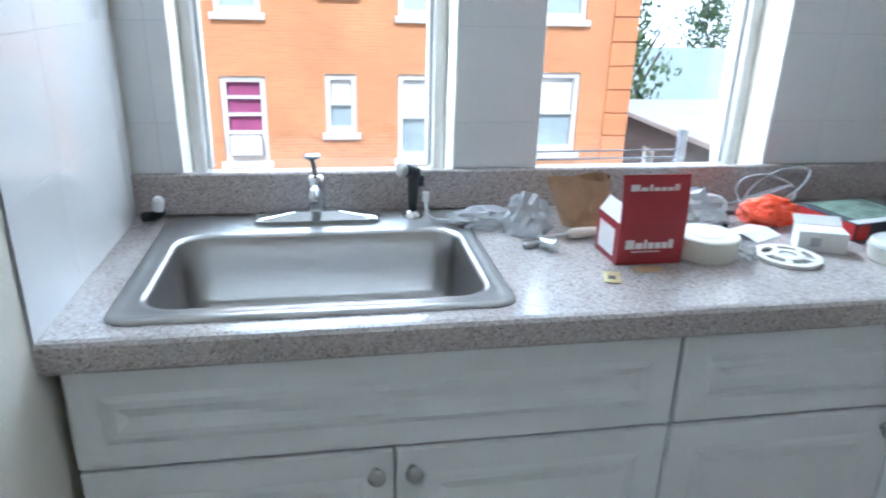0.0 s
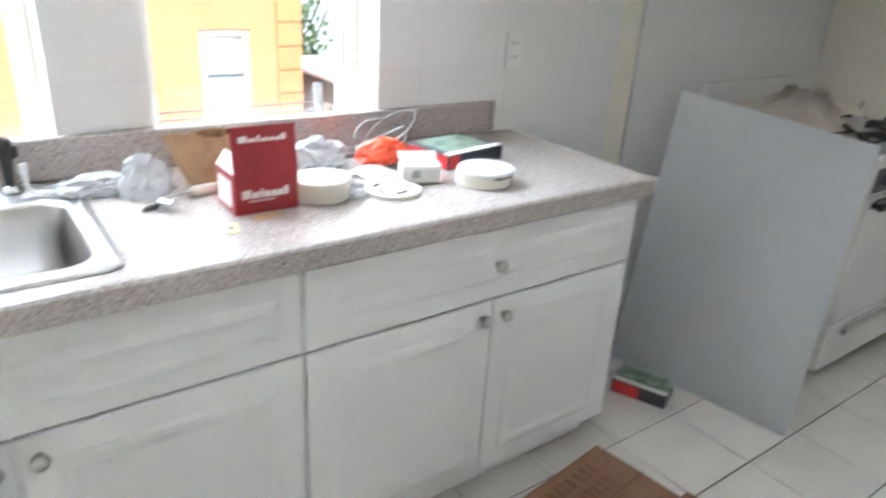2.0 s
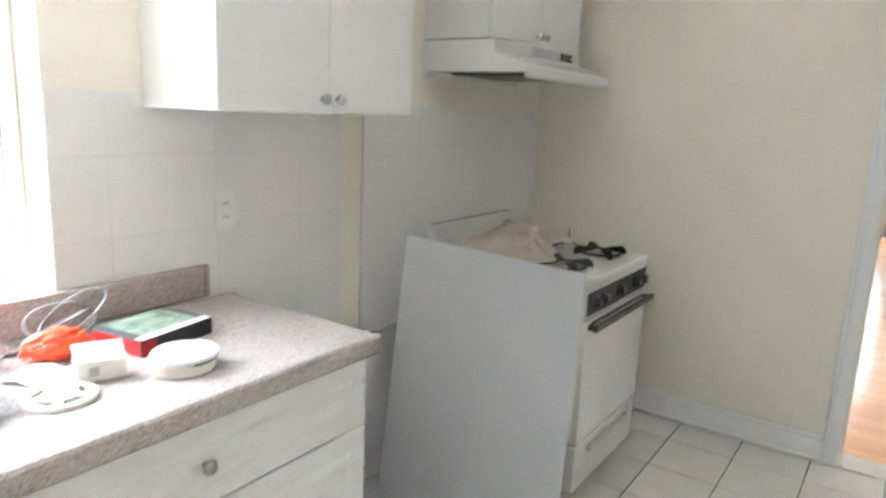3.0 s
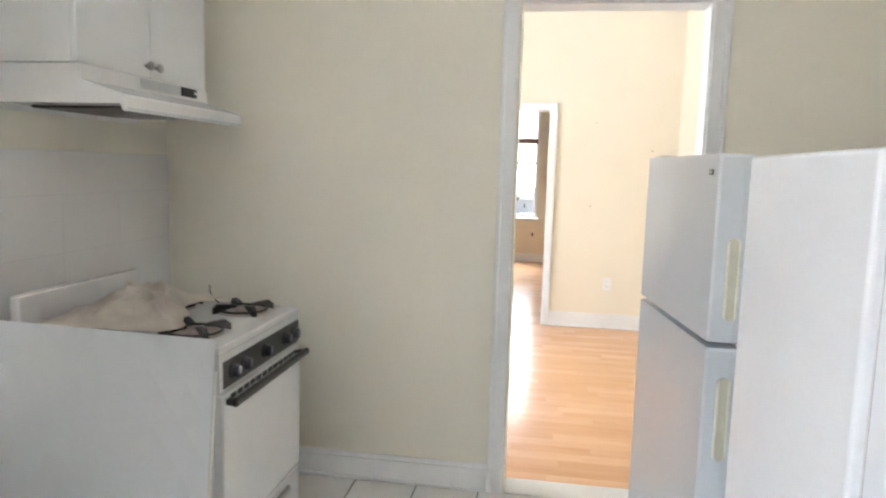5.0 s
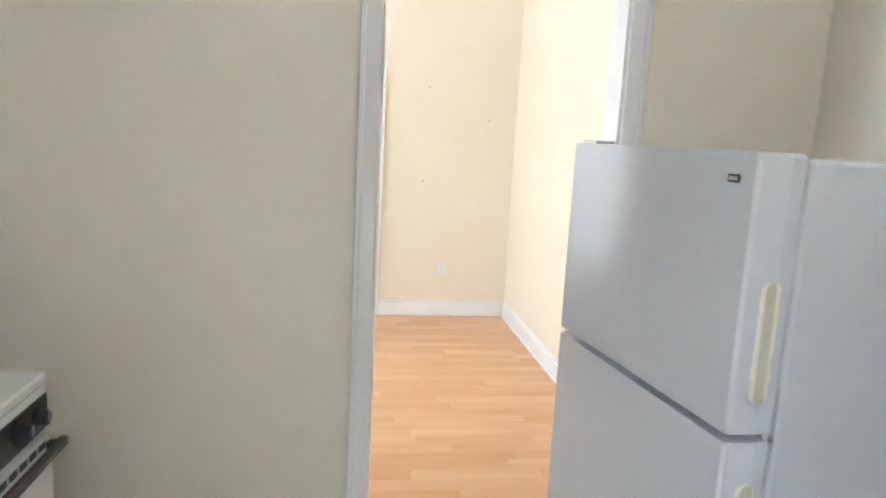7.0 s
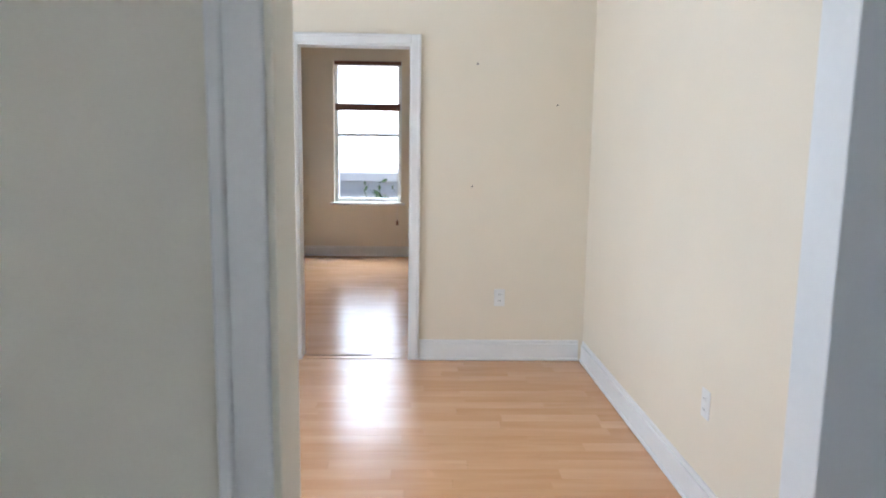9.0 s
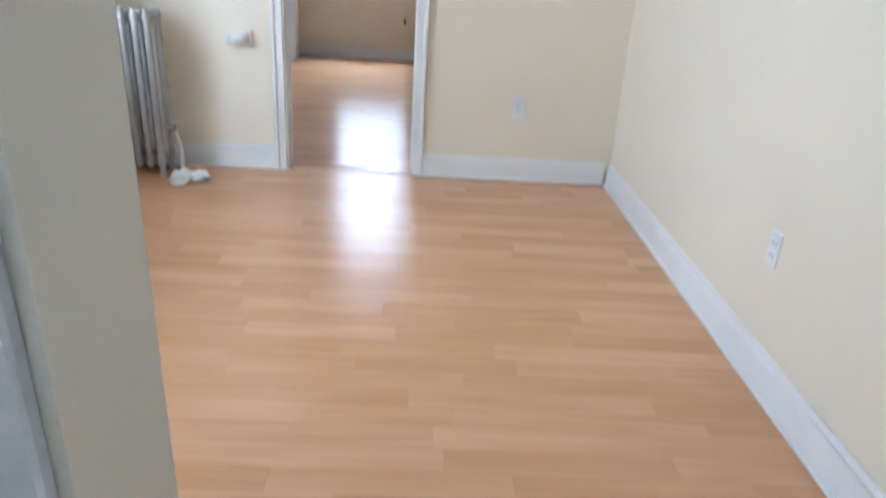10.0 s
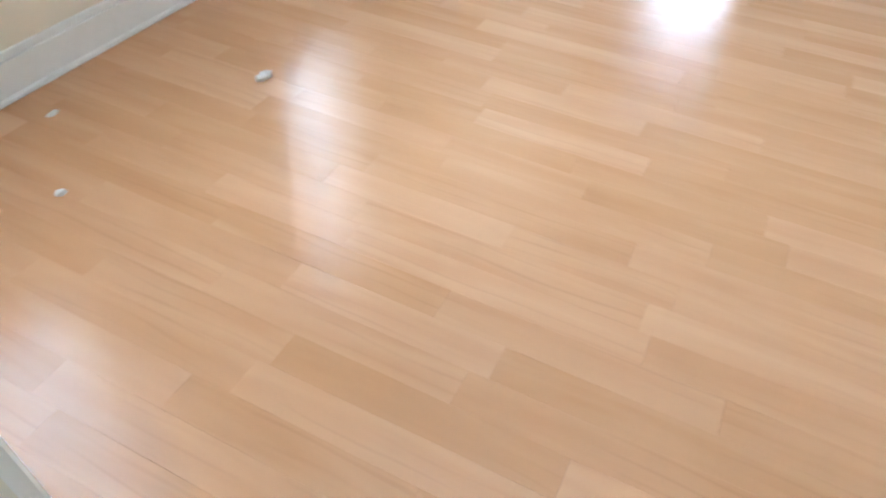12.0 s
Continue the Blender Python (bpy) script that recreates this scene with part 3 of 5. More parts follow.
def base_cabinet(x0, x1, drawer_knob, label):
    t = thing("base_cabinet", ((x0 + x1) / 2, -0.3, 0), label=label, category="cabinet", group="white base cabinets under the worktop")
    yb = -0.594
    bm = bmesh.new()
    box(bm, x0, x0 + 0.018, yb, -0.02, 0.10, 0.855)
    box(bm, x1 - 0.018, x1, yb, -0.02, 0.10, 0.855)
    box(bm, x0 + 0.018, x1 - 0.018, yb, -0.02, 0.10, 0.118)
    box(bm, x0 + 0.018, x1 - 0.018, -0.03, -0.02, 0.118, 0.855)
    part("body", bm, M_CAB, t)
    part("kick_board", B(x0, x1, -0.54, -0.522, 0, 0.0995), M_CAB, t)
    yf = -0.615
    mid = (x0 + x1) / 2
    d = part("drawer_front", raised_front(bmesh.new(), x0 + 0.002, x1 - 0.002, 0.656, 0.850, yf, m=0.05), M_CAB, t)
    if drawer_knob:
        knob(d, mid, yf - 0.001, 0.752)
    for a, b, kx in ((x0 + 0.002, mid - 0.0015, mid - 0.034), (mid + 0.0015, x1 - 0.002, mid + 0.034)):
        dr = part("door", raised_front(bmesh.new(), a, b, 0.103, 0.650, yf), M_CAB, t)
        knob(dr, kx, yf - 0.001, 0.606)
    return t


base_cabinet(0.018, 1.080, False, "white raised-panel sink base cabinet with two closed doors")
base_cabinet(1.082, 2.108, True, "white raised-panel base cabinet with drawer and two doors")


def worktop():
    t = thing("worktop", (1.06, -0.3, 0.87), label="grey-brown speckled laminate worktop with low backsplash", category="countertop")
    bx0, bx1, by0, by1 = 0.125, 0.735, -0.545, -0.165
    z0, z1 = 0.856, 0.910
    rect = lambda a, b, c, d, z: [(a, c, z), (b, c, z), (b, d, z), (a, d, z)]
    outer, inner = (0.001, 2.118, -0.625, -0.022), (bx0, bx1, by0, by1)
    bm = loft(bmesh.new(), [rect(*outer, z0), rect(*outer, z1), rect(*inner, z1), rect(*inner, z0), rect(*outer, z0)], cap0=False, cap1=False)
    bmesh.ops.remove_doubles(bm, verts=bm.verts, dist=1e-5)
    part("slab", bm, M_GRAN, t)
    prof = [(-0.6251, 0.9099), (-0.634, 0.908), (-0.640, 0.902), (-0.640, 0.862), (-0.637, 0.856), (-0.6251, 0.8561)]
    part("front_edge", loft(bmesh.new(), [[(x, y, z) for y, z in prof] for x in (0.001, 2.133)]), M_GRAN, t)
    prof = [(2.1181, 0.9099), (2.128, 0.908), (2.133, 0.902), (2.133, 0.862), (2.1181, 0.8561)]
    part("end_edge", loft(bmesh.new(), [[(x, y, z) for x, z in prof] for y in (-0.625, -0.022)]), M_GRAN, t)
    part("backsplash", B(0.001, 2.035, -0.022, -0.002, 0.911, 1.011, bev=0.004), M_GRAN, t)
    part("backsplash_end_cap", B(2.035, 2.052, -0.0225, -0.002, 0.911, 1.011, bev=0.004), M_GRAN, t)


worktop()


def sink():
    t = thing("kitchen_sink", (0.43, -0.31, 0.91), label="drop-in stainless steel single bowl sink", category="sink")
    z = 0.9105
    X0, X1, Y0, Y1 = 0.080, 0.772, -0.590, -0.045
    bx0, bx1, by0, by1 = 0.133, 0.727, -0.540, -0.182
    rings = [rrect(X0, X1, Y0, Y1, 0.035, z), rrect(X0 + 0.003, X1 - 0.003, Y0 + 0.003, Y1 - 0.003, 0.034, z + 0.006),
             rrect(X0 + 0.012, X1 - 0.012, Y0 + 0.012, Y1 - 0.012, 0.032, z + 0.009), rrect(X0 + 0.02, X1 - 0.02, Y0 + 0.02, Y1 - 0.02, 0.03, z + 0.005),
             rrect(bx0 - 0.014, bx1 + 0.014, by0 - 0.014, by1 + 0.014, 0.06, z + 0.005), rrect(bx0 - 0.004, bx1 + 0.004, by0 - 0.004, by1 + 0.004, 0.056, z + 0.004),
             rrect(bx0, bx1, by0, by1, 0.055, z - 0.004), rrect(bx0 + 0.006, bx1 - 0.006, by0 + 0.006, by1 - 0.006, 0.055, z - 0.06),
             rrect(bx0 + 0.012, bx1 - 0.012, by0 + 0.012, by1 - 0.012, 0.055, z - 0.135), rrect(bx0 + 0.022, bx1 - 0.022, by0 + 0.022, by1 - 0.022, 0.055, z - 0.158),
             rrect(bx0 + 0.05, bx1 - 0.05, by0 + 0.05, by1 - 0.05, 0.05, z - 0.170), rrect(0.38, 0.48, -0.41, -0.31, 0.049, z - 0.174)]
    part("bowl", loft(bmesh.new(), rings, cap0=False), M_STEEL, t, soft=True)
    part("drain", lathe(bmesh.new(), (0.43, -0.36, z - 0.1745), (0, 0, 1), [(0, 0.045), (0.003, 0.044), (0.003, 0.030), (0.001, 0.028)], 24), M_CHROME, t, "chrome drain ring")
    part("maker_plate", B(0.40, 0.425, -0.634, -0.622, 0.9102, 0.9108), M_NICKEL, t)


sink()


def faucet():
    t = thing("faucet", (0.42, -0.095, 0.915), label="chrome single-lever faucet on a long deck plate", category="faucet")
    z = 0.9157
    part("deck_plate", loft(bmesh.new(), [rrect(0.278, 0.564, -0.128, -0.064, 0.026, z), rrect(0.276, 0.566, -0.130, -0.062, 0.027, z + 0.010), rrect(0.30, 0.542, -0.122, -0.070, 0.022, z + 0.017), rrect(0.36, 0.48, -0.112, -0.078, 0.016, z + 0.026)]), M_CHROME, t, soft=False)
    part("body", lathe(bmesh.new(), (0.42, -0.092, z + 0.016), (0, 0, 1), [(0, 0.024), (0.006, 0.0205), (0.02, 0.0195), (0.080, 0.0195), (0.088, 0.0185), (0.092, 0.013)], 24), M_CHROME, t, soft=True)
    part("spout", tube(bmesh.new(), [(0.42, -0.10, z + 0.078), (0.418, -0.135, z + 0.086), (0.415, -0.17, z + 0.084), (0.414, -0.18, z + 0.070)], 0.011, 12), M_CHROME, t, soft=True)
    part("lever_stem", tube(bmesh.new(), [(0.42, -0.092, z + 0.105), (0.417, -0.095, z + 0.13), (0.414, -0.10, z + 0.148)], 0.006, 10), M_CHROME, t)
    part("lever_cap", lathe(bmesh.new(), (0.414, -0.10, z + 0.146), (0, -0.1, 1), [(0, 0.008), (0.004, 0.019), (0.009, 0.020), (0.013, 0.012)], 20), M_CHROME, t, "polished lever cap", soft=True)
    s = thing("spray_head", (0.645, -0.085, 0.915), label="black plastic side sprayer in a chrome base", category="sink sprayer")
    part("base_ring", lathe(bmesh.new(), (0.645, -0.085, z), (0, 0, 1), [(0, 0.025), (0.004, 0.025), (0.012, 0.016), (0.016, 0.014)], 20), M_CHROME, s, soft=True)
    part("grip", loft(bmesh.new(), [circle((0.645 + dx, -0.085 + dy, z + h), r, (0, 0.1, 1), 14) for h, r, dx, dy in ((0.016, 0.011, 0, 0), (0.04, 0.0125, 0, 0), (0.08, 0.0145, 0.001, 0.002), (0.105, 0.016, 0.003, 0), (0.12, 0.013, 0.004, -0.006))]), M_BLACK, s, soft=True)
    part("spray_nozzle", lathe(bmesh.new(), (0.655, -0.078, z + 0.108), (-1, -0.6, 0.25), [(0, 0.012), (0.018, 0.0145), (0.04, 0.0155)], 16), M_BLACK, s, soft=True)
    part("nozzle_collar", lathe(bmesh.new(), (0.655 - 0.033, -0.078 - 0.0205, z + 0.117), (-1, -0.6, 0.25), [(0, 0.0158), (0.012, 0.0164), (0.0125, 0.012)], 16), M_NICKEL, s, "metal nozzle ring")
    part("trigger", B(0.655, 0.671, -0.092, -0.075, z + 0.075, z + 0.102, bev=0.004), M_BLACK, s)
    d = thing("sprayer", (0.05, -0.075, 0.911), label="small dark spray nozzle with a pale top lying in the corner", category="sprayer")
    part("body", tube(bmesh.new(), [(0.030, -0.06, 0.923), (0.055, -0.07, 0.928), (0.075, -0.085, 0.945)], 0.012, 10), M_BLACK, d, soft=True)
    part("cap", lathe(bmesh.new(), (0.068, -0.082, 0.945), (0.15, -0.05, 1), [(0, 0.012), (0.025, 0.013), (0.032, 0.008)], 12), M_WPLAST, d)


faucet()


# ---- wall cabinets and hood ----
def wall_cabinet(x0, x1, z0, z1, depth, label):
    t = thing("wall_cabinet", ((x0 + x1) / 2, -depth / 2, z0), label=label, category="cabinet", group="white wall cabinets")
    part("body", B(x0, x1, -depth + 0.02, -0.001, z0, z1, bev=0.0015), M_CAB, t)
    mid = (x0 + x1) / 2
    for a, b, kx in ((x0, mid - 0.0015, mid - 0.03), (mid + 0.0015, x1, mid + 0.03)):
        bm = B(a, b, -depth, -depth + 0.019, z0, z1, bev=0.003)
        d = part("door", bm, M_CAB, t)
        knob(d, kx, -depth - 0.001, z0 + 0.042)
    return t


wall_cabinet(1.868, 2.645, 1.478, 2.30, 0.32, "white two-door wall cabinet with nickel knobs")
wall_cabinet(3.125, 3.925, 1.785, 2.30, 0.33, "short white wall cabinet above the range hood")


def range_hood():
    x0, x1 = 3.125, 3.915
    t = thing("range_hood", ((x0 + x1) / 2, -0.25, 1.639), label="white under-cabinet range hood with sloped front", category="range hood")
    prof = [(-0.001, 1.644), (-0.001, 1.782), (-0.34, 1.782), (-0.345, 1.733), (-0.490, 1.688), (-0.496, 1.683), (-0.496, 1.637), (-0.485, 1.637), (-0.475, 1.659), (-0.03, 1.659), (-0.02, 1.639)]
    part("shell", loft(bmesh.new(), [[(x, y, z) for y, z in prof] for x in (x0, x1)]), M_ENAMEL, t)
    part("grease_filter", B(x0 + 0.1, x1 - 0.25, -0.42, -0.08, 1.65, 1.6745, bev=0.002), M_HANDLED, t, "dark greasy filter")
    v = part("vent_grille", B(3.44, 3.70, -0.3465, -0.342, 1.742, 1.780), M_ENAMEL, t)
    for k in range(6):
        z = 1.745 + k * 0.0055
        part("slot", B(3.445, 3.535, -0.349, -0.3462, z, z + 0.0028), M_GASKET, v)
        part("slot", B(3.545, 3.695, -0.349, -0.3462, z, z + 0.0028), M_GASKET, v)
    c = part("switch_plate", B(3.71, 3.82, -0.349, -0.342, 1.744, 1.778, bev=0.001), M_BLACK, t, "black switch plate")
    part("rocker", B(3.80, 3.812, -0.352, -0.3485, 1.757, 1.767), M_WPLAST, c)
    part("front_lip", B(x0 + 0.001, x1 - 0.001, -0.4985, -0.4965, 1.640, 1.648, bev=0.0008), M_GASKET, t)


range_hood()


# ---- stove ----
def stove():
    x0, x1, yf, yb = 3.075, 3.735, -0.822, -0.13
    t = thing("gas_stove", ((x0 + x1) / 2, (yf + yb) / 2, 0), label="white gas stove with black grates and dark control strip", category="stove")
    part("body", B(x0, x1, yf + 0.03, yb, 0.05, 0.885, bev=0.004), M_ENAMEL, t)
    for x in (x0 + 0.04, x1 - 0.04):
        for y in (yf + 0.07, yb - 0.05):
            part("foot", lathe(bmesh.new(), (x, y, 0), (0, 0, 1), [(0, 0.018), (0.05, 0.015)], 10), M_BLACK, t)
    part("cooktop", B(x0 - 0.003, x1 + 0.003, yf - 0.004, yb, 0.886, 0.915, bev=0.006, seg=2), M_ENAMEL, t)
    part("backguard", B(x0, x1, yb, yb + 0.035, 0.60, 1.034, bev=0.006, seg=2), M_ENAMEL, t)
    part("control_panel", B(x0, x1, yf, yf + 0.029, 0.765, 0.885), M_ENAMEL, t)
    c = part("control_strip", B(x0 + 0.022, x1 - 0.004, yf - 0.004, yf - 0.0002, 0.775, 0.862), M_CTRL, t, "dark metallic control strip")
    for x in (3.153, 3.236, 3.403, 3.585, 3.672):
        k = part("burner_knob", lathe(bmesh.new(), (x, yf - 0.0045, 0.820), (0, -1, 0), [(0, 0.027), (0.006, 0.027), (0.009, 0.021), (0.026, 0.019), (0.028, 0.015)], 14), M_KNOBD, c)
        part("pointer", B(x - 0.003, x + 0.003, yf - 0.0345, yf - 0.0325, 0.812, 0.838), M_INK, k)
    d = part("oven_door", B(x0 + 0.004, x1 - 0.004, yf - 0.012, yf + 0.028, 0.262, 0.758, bev=0.006, seg=2), M_ENAMEL, t)
    h = part("oven_handle", B(x0 + 0.015, x1 - 0.002, yf - 0.052, yf - 0.030, 0.722, 0.748, bev=0.005), M_HANDLED, d, "dark bar handle with slots above")
    for i in range(12):
        a = x0 + 0.05 + i * 0.048
        part("vent_slot", B(a, a + 0.036, yf - 0.0135, yf - 0.0118, 0.735, 0.752), M_BLACK, d)
    for x in (x0 + 0.03, x1 - 0.03):
        part("handle_bracket", B(x - 0.012, x + 0.012, yf - 0.031, yf - 0.0125, 0.726, 0.744), M_HANDLED, d)
    w = part("broiler_drawer", B(x0 + 0.004, x1 - 0.004, yf - 0.010, yf + 0.028, 0.06, 0.252, bev=0.006, seg=2), M_ENAMEL, t)
    part("drawer_handle", B(3.19, 3.60, yf - 0.028, yf - 0.0103, 0.196, 0.224, bev=0.006), M_NICKEL, w, "grey metal drawer pull")
    for bx, by in ((3.225, -0.66), (3.585, -0.66), (3.225, -0.36), (3.585, -0.36)):
        bowl = part("burner_bowl", lathe(bmesh.new(), (bx, by, 0.9155), (0, 0, 1), [(0, 0.095), (0.003, 0.095), (0.003, 0.085), (0.0005, 0.05)], 24), M_BOWL, t, "dull metal drip bowl")
        part("burner_cap", lathe(bmesh.new(), (bx, by, 0.916), (0, 0, 1), [(0, 0.030), (0.010, 0.030), (0.014, 0.022)], 18), M_BOWL, bowl)
        bm = bmesh.new()
        ring = circle((bx, by, 0.926), 0.088, (0, 0, 1), 24)
        tube(bm, ring + [ring[0], ring[1]], 0.005, 6)
        for i in range(4):
            a = radians(45 + 90 * i)
            ca, sa = math.cos(a), math.sin(a)
            px, py = -sa * 0.009, ca * 0.009
            quad = lambda r, z0, z1: [(bx + ca * r + px, by + sa * r + py, z0), (bx + ca * r - px, by + sa * r - py, z0), (bx + ca * r - px, by + sa * r - py, z1), (bx + ca * r + px, by + sa * r + py, z1)]
            loft(bm, [quad(0.118, 0.9155, 0.938), quad(0.10, 0.92, 0.952), quad(0.06, 0.932, 0.948), quad(0.03, 0.936, 0.944)])
        part("grate", bm, M_IRON, t, "black cast iron star grate")
    return t


stove()


def cloth():
    t = thing("cloth", (3.52, -0.30, 0.93), label="crumpled cream cloth heaped over the rear burners", category="cloth")
    bm = bmesh.new()
    nx, ny = 90, 60
    vs = []
    for j in range(ny + 1):
        for i in range(nx + 1):
            u, v = i / nx, j / ny
            x = 3.09 + 0.60 * u + 0.03 * noise.noise(Vector((u * 4, v * 4, 3)))
            y = -0.60 + 0.43 * v + 0.10 * u * (1 - v) - 0.05 * math.sin(u * 7) * (1 - v) + 0.03 * noise.noise(Vector((u * 5, v * 5, 9)))
            edge = min(1, min(u, 1 - u, v, 1 - v) * 5)
            heap = math.exp(-((u - 0.6) / 0.38) ** 2 - ((v - 0.5) / 0.5) ** 2)
            f = noise.ridged_multi_fractal(Vector((u * 4.2 + v, v * 3.2, 1.3)), 0.9, 2.1, 5, 1.0, 2.0)
            g = 1 - abs(noise.noise(Vector((u * 6 - v * 2, v * 5, 4.1)))) * 2
            z = 0.945 + edge * (0.026 * heap + 0.034 * (f - 0.7) * (0.5 + 0.6 * heap) + 0.030 * g * (0.5 + 0.6 * heap) + 0.008)
            vs.append(bm.verts.new((x, y, max(z, 0.944 if edge < 0.5 else 0.95))))
    for j in range(ny):
        for i in range(nx):
            k = j * (nx + 1) + i
            bm.faces.new((vs[k], vs[k + 1], vs[k + nx + 2], vs[k + nx + 1]))
    bmesh.ops.solidify(bm, geom=bm.faces[:], thickness=0.003)
    part("folds", bm, M_CLOTH, t, soft=True)
    w = thing("wire", (3.72, -0.45, 0.92), label="thin dark wire end sticking up from the stove", category="wire")
    part("strand", tube(bmesh.new(), [(3.70, -0.50, 0.916), (3.715, -0.47, 0.93), (3.72, -0.45, 0.955), (3.718, -0.45, 0.985)], 0.0025, 6), M_BLACK, w)


cloth()


def leaning_panel():
    t = thing("sheet_metal", (2.75, -0.6, 0), label="loose white sheet metal side panel leaning on the stove", category="sheet metal")
    c = [Vector(p) for p in ((2.677, -0.950, 0.001), (2.556, -0.280, 0.001), (2.752, -0.238, 1.046), (3.050, -0.824, 0.948))]
    nrm = (c[1] - c[0]).cross(c[3] - c[0]).normalized()
    if nrm.x > 0:
        nrm = -nrm
    bm = bmesh.new()
    N = 8
    def at(u, v):
        return (c[0] * (1 - u) + c[1] * u) * (1 - v) + (c[3] * (1 - u) + c[2] * u) * v
    front = [[bm.verts.new(at(i / N, j / N)) for i in range(N + 1)] for j in range(N + 1)]
    for j in range(N):
        for i in range(N):
            bm.faces.new((front[j][i], front[j][i + 1], front[j + 1][i + 1], front[j + 1][i]))
    bmesh.ops.solidify(bm, geom=bm.faces[:], thickness=0.008)
    part("sheet", bm, M_PANEL, t)
    e = (c[3] - c[0])
    off = Vector((0.016, 0.004, 0))
    part("front_flange", tube(bmesh.new(), [c[0] + off + e * 0.42, c[0] + off + e * 0.7, c[0] + off + e * 0.9], 0.006, 6), M_CREAMP, t, "yellowed edge flange")


leaning_panel()


def pipe_stub():
    t = thing("gas_pipe", (2.4, -0.06, 0.62), label="white painted gas pipe along the tiled wall", category="pipe")
    part("run", tube(bmesh.new(), [(2.15, -0.05, 0.62), (2.6, -0.05, 0.62), (2.98, -0.05, 0.62)], 0.014, 10), M_TRIM, t, soft=True)
    part("elbow", lathe(bmesh.new(), (2.66, -0.05, 0.62), (1, 0, 0), [(0, 0.02), (0.05, 0.02)], 12), M_TRIM, t)
    part("wall_clip", B(2.40, 2.42, -0.066, -0.0005, 0.602, 0.638, bev=0.002), M_TRIM, t)


pipe_stub()


# ---- fridge ----
def fridge():
    t = thing("refrigerator", (3.083, -2.260, 0), 7.0, label="white top-freezer refrigerator standing askew by the doorway", category="refrigerator")
    W, D, HH, S = 0.742, 0.092, 1.546, 1.022
    part("body", B(0.006, W - 0.006, -0.70, -D - 0.014, 0.03, HH - 0.008, bev=0.010, seg=2), M_FRIDGE, t, local=True)
    part("gasket", B(0.02, W - 0.02, -D - 0.0139, -D + 0.0001, 0.07, HH - 0.02), M_GASKET, t, "grey door seal", local=True)
    part("kick_grille", B(0.02, W - 0.02, -D - 0.01, -0.06, 0.012, 0.062, bev=0.003), M_GASKET, t, local=True)
    def door(z0, z1, h0, h1, nm):
        c = 0.016
        prof = [(0.002, -D), (0.0, -0.062), (c * 0.5, -0.006), (c * 0.9, 0.0), (W - 0.012, 0.0), (W, -0.012), (W, -D)]
        bm = bmesh.new()
        loft(bm, [[(x, y, z0 + 0.004) for x, y in prof], [(x, y, z0 + 0.008) for x, y in prof], [(x, y, z1 - 0.008) for x, y in prof], [(0.004 + x * 0.99, y * 0.98 - 0.001, z1) for x, y in prof]])
        d = part(nm, bm, M_FRIDGE, t, local=True)
        yc = -0.052
        def ring(w, dx):
            return [(dx, yc + w * math.cos(a), (h1 - w if a < math.pi else h0 + w) + w * math.sin(a)) for a in [math.pi * 2 * i / 32 for i in range(32)]]
        hd = part("handle", loft(bmesh.new(), [ring(0.0185, 0.0045), ring(0.0185, -0.0020), ring(0.0170, -0.0042), ring(0.0135, -0.0042), ring(0.0118, -0.0022), ring(0.0112, 0.0035)], cap0=False), M_CREAMP, d, "yellowed recessed grip", local=True, soft=False)
        # near-flat inset; its darker cream paints the shade of a deeper grip
        part("grip_recess", loft(bmesh.new(), [ring(0.0110, -0.0012), ring(0.0085, -0.0006)], cap0=True), M_GRIPSHADE, hd, "grip hollow darkened by painted shade", local=True)
        return d
    f = door(S + 0.004, HH, 1.09, 1.318, "freezer_door")
    door(0.075, S - 0.010, 0.69, 0.93, "fridge_door")
    part("badge", B(0.052, 0.084, 0.0, 0.003, 1.489, 1.504, bev=0.001), M_BLACK, f, "small dark maker's badge", local=True)
    part("badge_plate", B(0.056, 0.080, 0.0031, 0.004, 1.493, 1.500), M_INK, f, local=True)
    part("hinge", B(W - 0.09, W - 0.01, -0.075, -0.02, HH + 0.001, HH + 0.009, bev=0.002), M_NICKEL, t, "top hinge plate", local=True)
    part("hinge_screw", lathe(bmesh.new(), (-0.0005, -D + 0.0, S - 0.004), (-1, 0, 0), [(0, 0.006), (0.004, 0.005)], 10), M_NICKEL, t, local=True)
    for x in (0.06, W - 0.06):
        part("foot", lathe(bmesh.new(), (x, -0.14, 0), (0, 0, 1), [(0, 0.02), (0.03, 0.016)], 10), M_BLACK, t, local=True)
        part("foot", lathe(bmesh.new(), (x, -0.64, 0), (0, 0, 1), [(0, 0.02), (0.03, 0.016)], 10), M_BLACK, t, local=True)


fridge()


